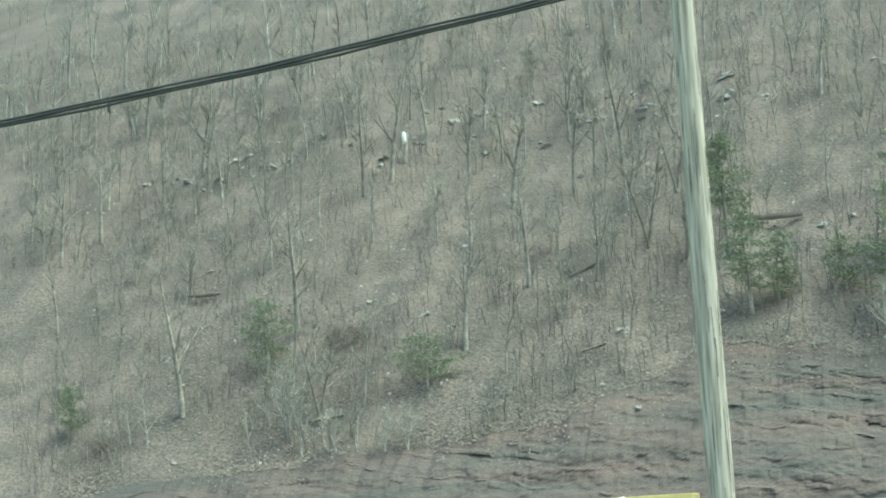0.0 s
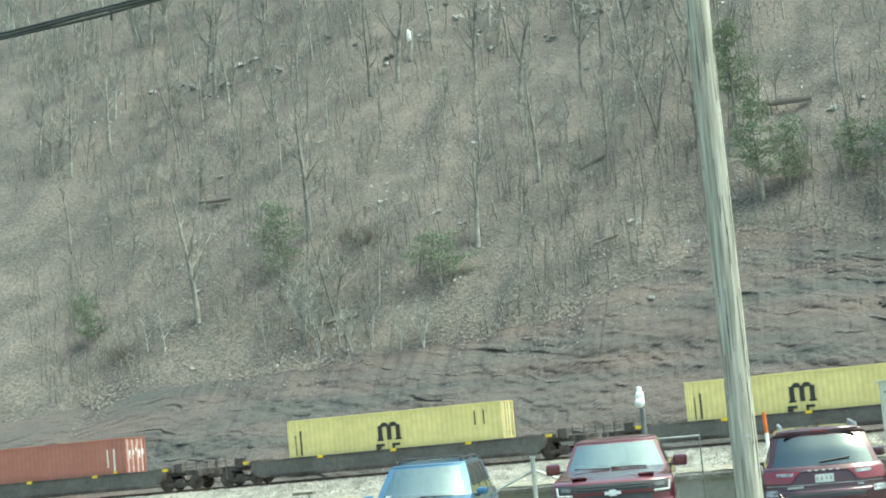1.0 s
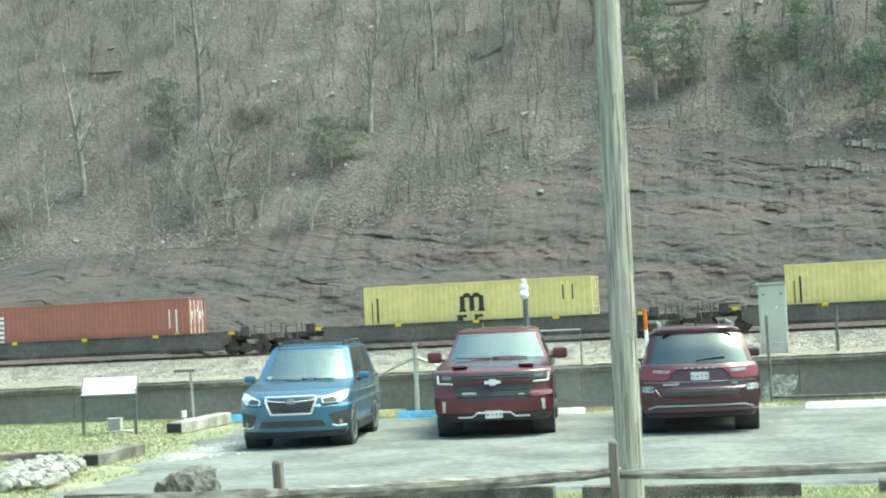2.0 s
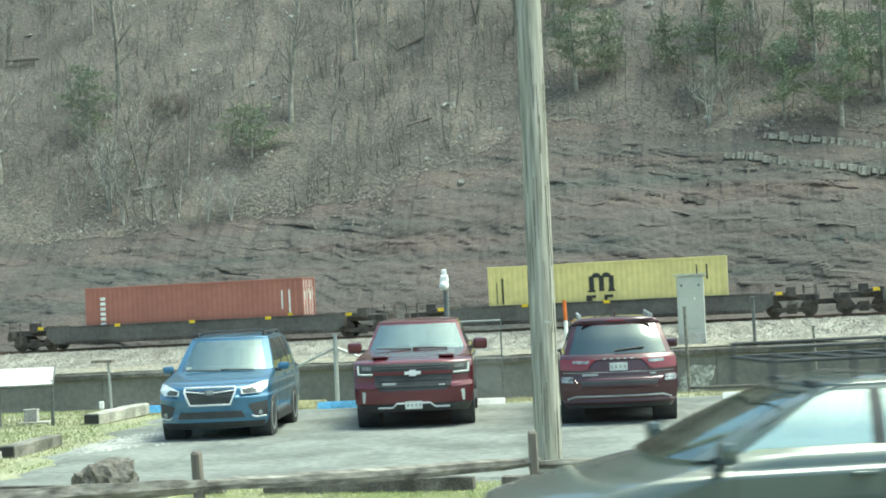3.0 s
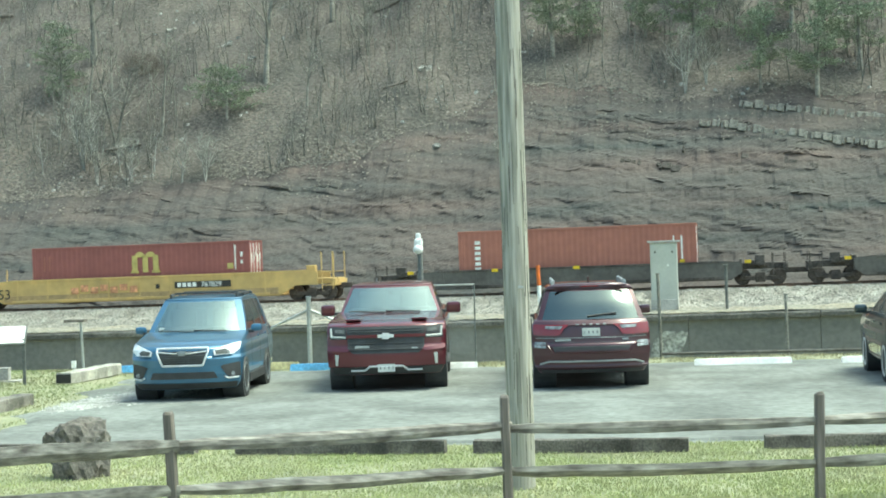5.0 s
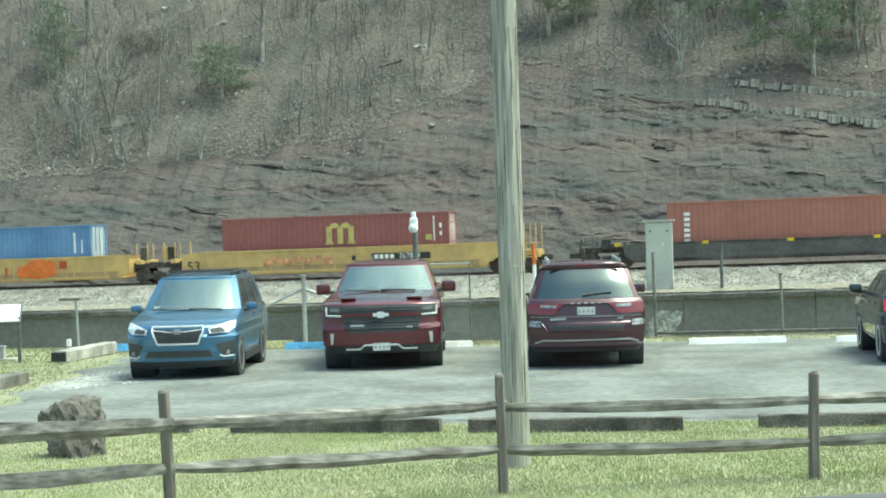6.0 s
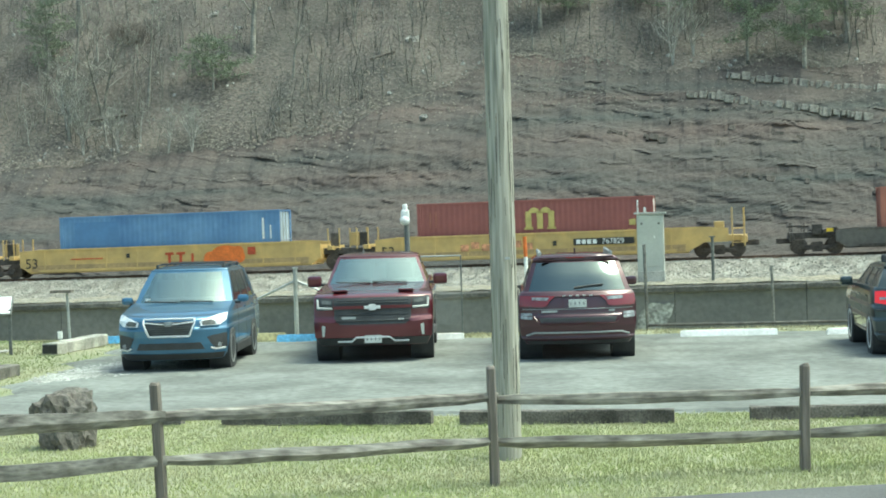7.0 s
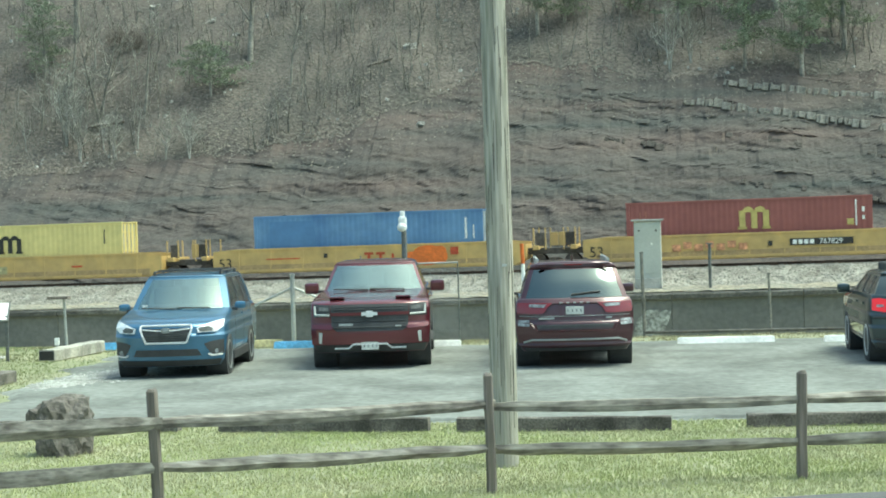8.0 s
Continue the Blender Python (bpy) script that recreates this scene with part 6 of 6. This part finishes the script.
tagged(raw("saplings", tv, tf, M["bark"]), "thin leafless saplings and brush across the slope", "undergrowth", kind="stuff")


# pines
def pine(s, q, height, spread, low, seed, label):
    rr = random.Random(seed)
    x, y, z = hill_point(s, q)
    t = thing("pine_tree", pose(x, y, z - 0.1), label, "pine tree", "pines on the hillside")
    tv, tf, nv, nf = [], [], [], []
    trunk = bent(rr, Vector((0, 0, -0.3)), Vector((0, 0, 1)), height, 8, 0.03, 0.5)
    limb(tv, tf, trunk, 0.018 * height + 0.03, 0.015, 7)
    n = int(height * 6)
    for i in range(n):
        u = low + (1 - low) * (i + rr.random()) / n
        k = min(7, int(u * 8))
        p = trunk[k].lerp(trunk[k + 1], u * 8 - k)
        a = rr.uniform(0, 6.283)
        L = spread * (0.25 + 0.75 * math.sin(math.pi * (0.25 + 0.72 * (u - low) / (1 - low)))) * rr.uniform(0.55, 1.1)
        br = bent(rr, p, Vector((math.cos(a), math.sin(a), rr.uniform(-0.1, 0.45))), L, 3, 0.12, 0.6)
        limb(tv, tf, br, 0.03, 0.008, 4)
        for j in range(int(26 * L) + 16):
            w = rr.random() ** 0.7 * 2.99
            c = br[int(w)].lerp(br[int(w) + 1], w - int(w)) + Vector((rr.gauss(0, 0.20), rr.gauss(0, 0.20), rr.gauss(0.03, 0.11)))
            d = Vector((rr.uniform(-1, 1), rr.uniform(-1, 1), rr.uniform(-0.4, 0.8))).normalized()
            e = d.orthogonal().normalized()
            f = d.cross(e)
            ln = rr.uniform(0.13, 0.28)
            for g in (e, f):
                k0 = len(nv)
                nv.extend((c - g * 0.027, c + g * 0.027, c + d * ln + g * 0.014, c + d * ln - g * 0.014))
                nf.append((k0, k0 + 1, k0 + 2, k0 + 3))
    raw("trunk", tv, tf, M["bark"], t, smooth=True)
    raw("crown", nv, nf, M["needle"], t)
    return t


young = "small sparse green pine growing above the rock face"
tall = "tall dark green pine with ragged crown on the wooded slope"
pine(-32.4, 26.6, 5.9, 2.3, 0.12, 1, young)
pine(-19.0, 22.2, 3.9, 3.0, 0.25, 2, young)
pine(2.9, 24.5, 7.5, 2.4, 0.25, 3, tall)
pine(0.9, 31.5, 9.0, 2.4, 0.40, 4, tall)
pine(4.6, 26.0, 5.0, 2.2, 0.15, 5, young)
pine(12.2, 23.0, 8.5, 2.6, 0.2, 6, tall)
pine(14.6, 27.8, 11.0, 2.8, 0.3, 7, tall)
pine(16.3, 19.1, 5.5, 2.0, 0.3, 8, young)
pine(19.7, 18.5, 7.0, 2.3, 0.25, 9, tall)
pine(22.5, 21.5, 9.0, 2.6, 0.2, 10, tall)
pine(18.5, 24.5, 8.0, 2.4, 0.2, 11, tall)
pine(9.0, 25.5, 4.0, 1.6, 0.2, 12, young)
pine(-47.0, 24.0, 4.0, 1.7, 0.2, 13, young)


def shrub(s, q, size, seed):
    """A dense mound of bare brown twigs."""
    rr = random.Random(seed)
    t = thing("shrub", pose(*hill_point(s, q)), "dense bare brown shrub among the leaf litter", "shrub", "shrubs on the hillside")
    tv, tf = [], []
    for _ in range(120):
        a, k = rr.uniform(0, 6.283), rr.random()
        st = bent(rr, Vector((math.cos(a) * k * size * 0.5, math.sin(a) * k * size * 0.5, -0.1)), Vector((math.cos(a) * k, math.sin(a) * k, rr.uniform(0.6, 1.3))), size * rr.uniform(0.5, 1.0), 3, 0.25, 0.8)
        limb(tv, tf, st, 0.018, 0.007, 3)
        for _ in range(2):
            limb(tv, tf, bent(rr, st[rr.randint(1, 3)], Vector((rr.uniform(-1, 1), rr.uniform(-1, 1), rr.uniform(0, 1))), size * 0.35, 2, 0.25, 0.8), 0.011, 0.006, 3)
    raw("crown", tv, tf, M["brush"], t)


shrub(-26.2, 28.0, 2.0, 1)
shrub(-27.6, 28.6, 1.4, 2)
shrub(-43.0, 21.5, 1.6, 3)


# fallen logs, a pale snag, outcrops
def fallen(s0, q0, s1, q1, r, seed):
    a, b = Vector(hill_point(s0, q0)), Vector(hill_point(s1, q1))
    t = thing("fallen_log", Matrix.Identity(4), "weathered fallen log lying across the leaf litter", "log", "fallen logs")
    log_beam(a + Vector((0, 0, r + 0.1)), b + Vector((0, 0, r + 0.1)), r, seed, "log", t, M["wood"], 8, 7)


for k, (a, b, c, d, r) in enumerate(((1.2, 35.6, 6.0, 34.9, 0.24), (-43.9, 38.1, -40.6, 37.1, 0.17), (-27.3, 21.1, -24.6, 20.8, 0.12), (-8.3, 22.6, -6.7, 23.1, 0.1), (-11, 33, -9, 33.6, 0.12))):
    fallen(a, b, c, d, r, 60 + k)
x, y, z = hill_point(-29.7, 53.8)
snag = thing("tree_snag", pose(x, y, z), "pale broken tree snag with bare white wood", "tree snag")
tv, tf = [], []
limb(tv, tf, bent(random.Random(5), Vector((0, 0, -0.3)), Vector((0.05, 0, 1)), 3.2, 5, 0.08, 0.5), 0.22, 0.16, 7)
raw("stump", tv, tf, M["bark"], snag)
part("bare_wood", rock_mesh(9.1, 0.22, 0.18, 0.6, 2, 0.3), M["white"], snag).location = (0.1, -0.2, 2.3)

M["outcrop"] = mat("hillside_stone", (0.29, 0.285, 0.262), 0.9, var=0.35, coarse=0.9, fine=8, bump=0.6, island=0.3)
rr = random.Random(33)
rock_meshes = []
for i in range(8):
    ob = part("outcrop", rock_mesh(20 + i * 3.1, 1.0, rr.uniform(0.6, 0.9), rr.uniform(0.35, 0.6), 2, 0.9), M["outcrop"])
    rock_meshes.append(ob.data)
    bpy.data.objects.remove(ob)
bands_q = [(-58, -38, 55, 63), (-32, -12, 54, 64), (-14, 4, 52, 60)]
for i in range(130):
    if i < 80:
        a, b, c, d = rr.choice(bands_q)
        s, q, r = rr.uniform(a, b), rr.uniform(c, d), rr.choice((0.2, 0.3, 0.4, 0.5, 0.75))
    else:
        q = rr.uniform(17, 60)
        s, r = rr.uniform(-0.5 * (q + 30) - 12, 0.28 * (q + 30) + 10), rr.choice((0.18, 0.25, 0.35, 0.5))
    if q < 26 and s > 4:
        continue
    x, y, z = hill_point(s, q)
    t = new("hillside_rock", rock_meshes[rr.randrange(8)])
    t.matrix_world = pose(x, y, z - 0.12 * r, rr.uniform(-20, 20), rr.uniform(-20, 20), rr.uniform(0, 360)) @ Matrix.Scale(r, 4)
    tagged(t, "weathered grey rock half sunk in the leaf litter", "rock", "rocks on the hillside")

# small pale stones and curled leaves scattered over the slope
verts, faces = [], []
for i in range(150000):
    q = 15.6 + 90 * rr.random() ** 1.5
    s = rr.uniform(-0.64 * (q + 30) - 14, 0.32 * (q + 30) + 12)
    if fbm(s * 0.12, q * 0.12, 23.0) < rr.uniform(-0.7, 0.25):
        continue
    if not above_rock(s, q):
        if rr.random() < 0.6:
            continue
        c = Vector(rock_point(s, 1 - 0.26 * rr.random() ** 2.5)) + Vector((0, -0.03, 0.05))
    else:
        c = Vector(hill_point(s, q)) + Vector((0, -0.03, 0.05))
    r = rr.uniform(0.04, 0.13)
    d = Vector((rr.uniform(-0.5, 0.5), rr.uniform(-1, 0), rr.uniform(0.6, 1))).normalized()
    e = d.orthogonal().normalized()
    f = d.cross(e)
    k = len(verts)
    verts.extend((c - e * r, c - f * r * 0.6, c + e * r, c + f * r * 0.6 + d * r * 0.5))
    faces += [(k, k + 1, k + 3), (k + 1, k + 2, k + 3)]
tagged(raw("leaf_litter", verts, faces, M["leaf"]), "dry fallen leaves scattered over the slope", "leaves", kind="stuff")

# small pale stones lying on the slope in drifts
verts, faces = [], []
for i in range(5200):
    q = 17 + 70 * rr.random() ** 1.2
    s = rr.uniform(-0.6 * (q + 30) - 12, 0.30 * (q + 30) + 10)
    if fbm(s * 0.10, q * 0.10, 29.0) < rr.uniform(-0.25, 0.45) or not above_rock(s, q):
        continue
    c, r = Vector(hill_point(s, q)) + Vector((0, -0.02, 0.02)), 0.05 + 0.13 * rr.random() ** 3
    k, a = len(verts), rr.uniform(0, 6.28)
    verts += [c + Vector((math.cos(a + j * 1.257) * r * rr.uniform(0.7, 1.3), math.sin(a + j * 1.257) * r * rr.uniform(0.6, 1.1), 0.74 * math.sin(a + j * 1.257) * r)) for j in range(5)]
    verts.append(c + Vector((0, -0.4 * r, r * rr.uniform(0.6, 1.1))))
    faces += [(k + j, k + (j + 1) % 5, k + 5) for j in range(5)]
tagged(raw("scree", verts, faces, M["outcrop"]), "small pale stones strewn among the leaves", "stones", kind="stuff")

# pale sandstone bed near the top of the face
bed_rock = thing("sandstone_bed", Matrix.Identity(4), "pale jointed sandstone bed standing out of the rock face", "rock ledge", kind="structure")
def face_point(s, z):
    """The place on the rock face at that height, without its roughness."""
    run = 10.2 + max(0.0, bare(s))
    return 6.0 + run * (z + 0.9) / (hill_z(s, 6.0 + run) + 0.9)


for foot, dip, first, last, keep, stone in ((8.95, 0.185, 12.5, 34, 0.97, "sandstone"), (10.55, 0.15, 15.0, 34, 0.9, "sandstone"),
                                            (7.0, 0.18, 9, 34, 0.5, "ledge"), (5.9, 0.17, 7, 34, 0.45, "ledge"), (4.3, 0.17, 10, 34, 0.45, "ledge")):
    s = first
    while s < last:
        w = rr.choice((0.12, 0.16, 0.2, 0.28, 0.4, 0.55))
        z = foot - dip * (s - 16) + 0.12 * fbm(s * 0.4, foot)
        patchy = fbm(s * 0.35, foot, 3.0) > (-0.75 if stone == "sandstone" else -0.05)
        if rr.random() < keep and patchy:
            h = rr.uniform(0.3, 0.6) * (1.0 if stone == "sandstone" else 0.75)
            o = part("block", box(0, 0, 0, w * rr.uniform(0.9, 1.0), 1.1, h, 0.05), M[stone], bed_rock)
            o.matrix_basis = pose(*track(s + w / 2, face_point(s, z) + {8.95: 0.18, 10.55: 0.36}.get(foot, 0.38) + rr.uniform(-0.08, 0.1), z + rr.uniform(-0.08, 0.05)),
                                  rr.uniform(-5, 5) - (30 if stone == "ledge" else 16), 10 + rr.uniform(-3, 3), -math.degrees(PHI) + rr.uniform(-9, 9))
        s += w


# ---- grass, weeds, riprap ----
def blades(name, n, place, hmin, hmax, width, material, label, category, seed):
    rr = random.Random(seed)
    verts, faces = [], []
    for _ in range(n):
        p = place(rr)
        if p is None:
            continue
        x, y, z = p
        h, a, lean = rr.uniform(hmin, hmax), rr.uniform(0, 3.1416), rr.uniform(-0.5, 0.5)
        dx, dy = math.cos(a) * width, math.sin(a) * width
        k = len(verts)
        verts.extend(((x - dx, y - dy, z), (x + dx, y + dy, z), (x + lean * h * 0.4 + dx * 0.6, y + lean * h * 0.3, z + h * 0.6), (x + lean * h, y + rr.uniform(-0.4, 0.4) * h, z + h)))
        faces += [(k, k + 1, k + 2), (k, k + 2, k + 3)]
    return tagged(raw(name, verts, faces, material), label, category, kind="stuff")


def verge(rr):
    x = rr.uniform(-6.8, 7.2)
    a, b = road_edge(x), lot_near(x) + 0.35
    y = a + (b - a) * rr.random()
    if fbm(x * 0.5, y * 0.5, 31.0) < rr.uniform(-1.0, -0.1):
        return None
    return (x, y, ground_height(x, y) - 0.03)


blades("grass", 150000, verge, 0.015, 0.05, 0.005, M["grass"], "short patchy spring grass on the verge", "grass", 51)


def left_lawn(rr):
    x = rr.uniform(-17, -6.6)
    y = rr.uniform(20.5, lot_edge(x))
    if x > -7.4 and fbm(x * 0.9, y * 0.7, 47.0) < rr.uniform(-0.3, 0.5):
        return None
    return (x, y, ground_height(x, y) - 0.03)


blades("lawn", 60000, left_lawn, 0.02, 0.05, 0.008, M["lawn"], "short green grass round the information panel", "grass", 52)


def edge_weeds(rr):
    x = rr.uniform(-9, 12)
    y = lot_edge(x) - 2.3 + rr.random() ** 0.7 * 2.8
    if fbm(x * 0.7, y * 0.9, 37.0) < rr.uniform(-0.6, 0.4):
        return None
    return (x, y, ground_height(x, y) - 0.03)


blades("weeds", 22000, edge_weeds, 0.015, 0.06, 0.009, M["weeds"], "dry straw and weeds along the edge of the car park", "weeds", 53)

rr = random.Random(71)
bm = bmesh.new()
for i in range(280):
    u = rr.random()
    x, y = -7.45 - 0.75 * u + rr.uniform(-0.5, 0.45), 22.8 + 4.0 * u + rr.uniform(-0.5, 0.5)
    r = rr.uniform(0.05, 0.12)
    one = rock_mesh(i * 1.7, r, r * 0.8, r * 0.65, 1, 0.5)
    me = bpy.data.meshes.new("tmp")
    bmesh.ops.transform(one, matrix=pose(x, y, 0.05 + r * 0.4, rr.uniform(-30, 30), rr.uniform(-30, 30), rr.uniform(0, 360)), verts=one.verts)
    one.to_mesh(me)
    one.free()
    bm.from_mesh(me)
    bpy.data.meshes.remove(me)
rip = part("riprap", bm, M["pale_stone"])
tagged(rip, "heap of pale broken riprap stones beside the grass", "stones", kind="stuff")
timber(-9.0, 27.25, 1.5, 12, 0.17, 0.2, "timber", "dark timber half hidden behind the pale stones", 77)

# a pale rough repair on the retaining wall below the cabinet
outline = []
rr = random.Random(72)
corners = ((10.2, -3.8), (11.5, -3.8), (11.7, -3.0), (12.2, -1.85), (11.4, -1.72), (10.8, -1.82), (10.4, -2.6))
for (a, za), (b, zb) in zip(corners, corners[1:] + corners[:1]):
    for k in range(5):
        outline.append((a + (b - a) * k / 5 + rr.uniform(-0.05, 0.05), za + (zb - za) * k / 5 + rr.uniform(-0.05, 0.05)))
face = lambda z: wall_back + 0.12 * (z + 3.9) / 2.66 - 0.035
bm = loft([[track(a, face(z) + d, z) for a, z in outline] for d in (-0.05, 0.06)])
part("repair", bm, M["repair"], wall, "pale rough concrete repair")


# ---- what moves ----
def motions():
    for ob, s0, z in moving:
        walk(ob, [(t, pose(*track(s0 + SPEED * t, 0, z), 0, TILT, -math.degrees(PHI))) for t in (0.0, 2.0, 4.0, 6.0, 8.0)])
    # the saloon drives along the road from right to left
    def drive(t):
        x = 0.9 - 12.2 * (t - 3.3) - 2.3
        return pose(x, 12.35 + 0.15 * x, 0.09, 0, 0, 180 + 8.5)
    walk(sedan, [(t, drive(t)) for t in (0.0, 2.0, 4.0, 6.0, 8.0)])
    # wheels and axles turn as far as their thing rolls
    for ob, radius, speed in rolling:
        x, y, z = ob.location
        walk(ob, [(k / FPS, pose(x, y, z, 0, math.degrees(speed * k / FPS / radius), 0)) for k in range(8 * FPS + 1)])


motions()
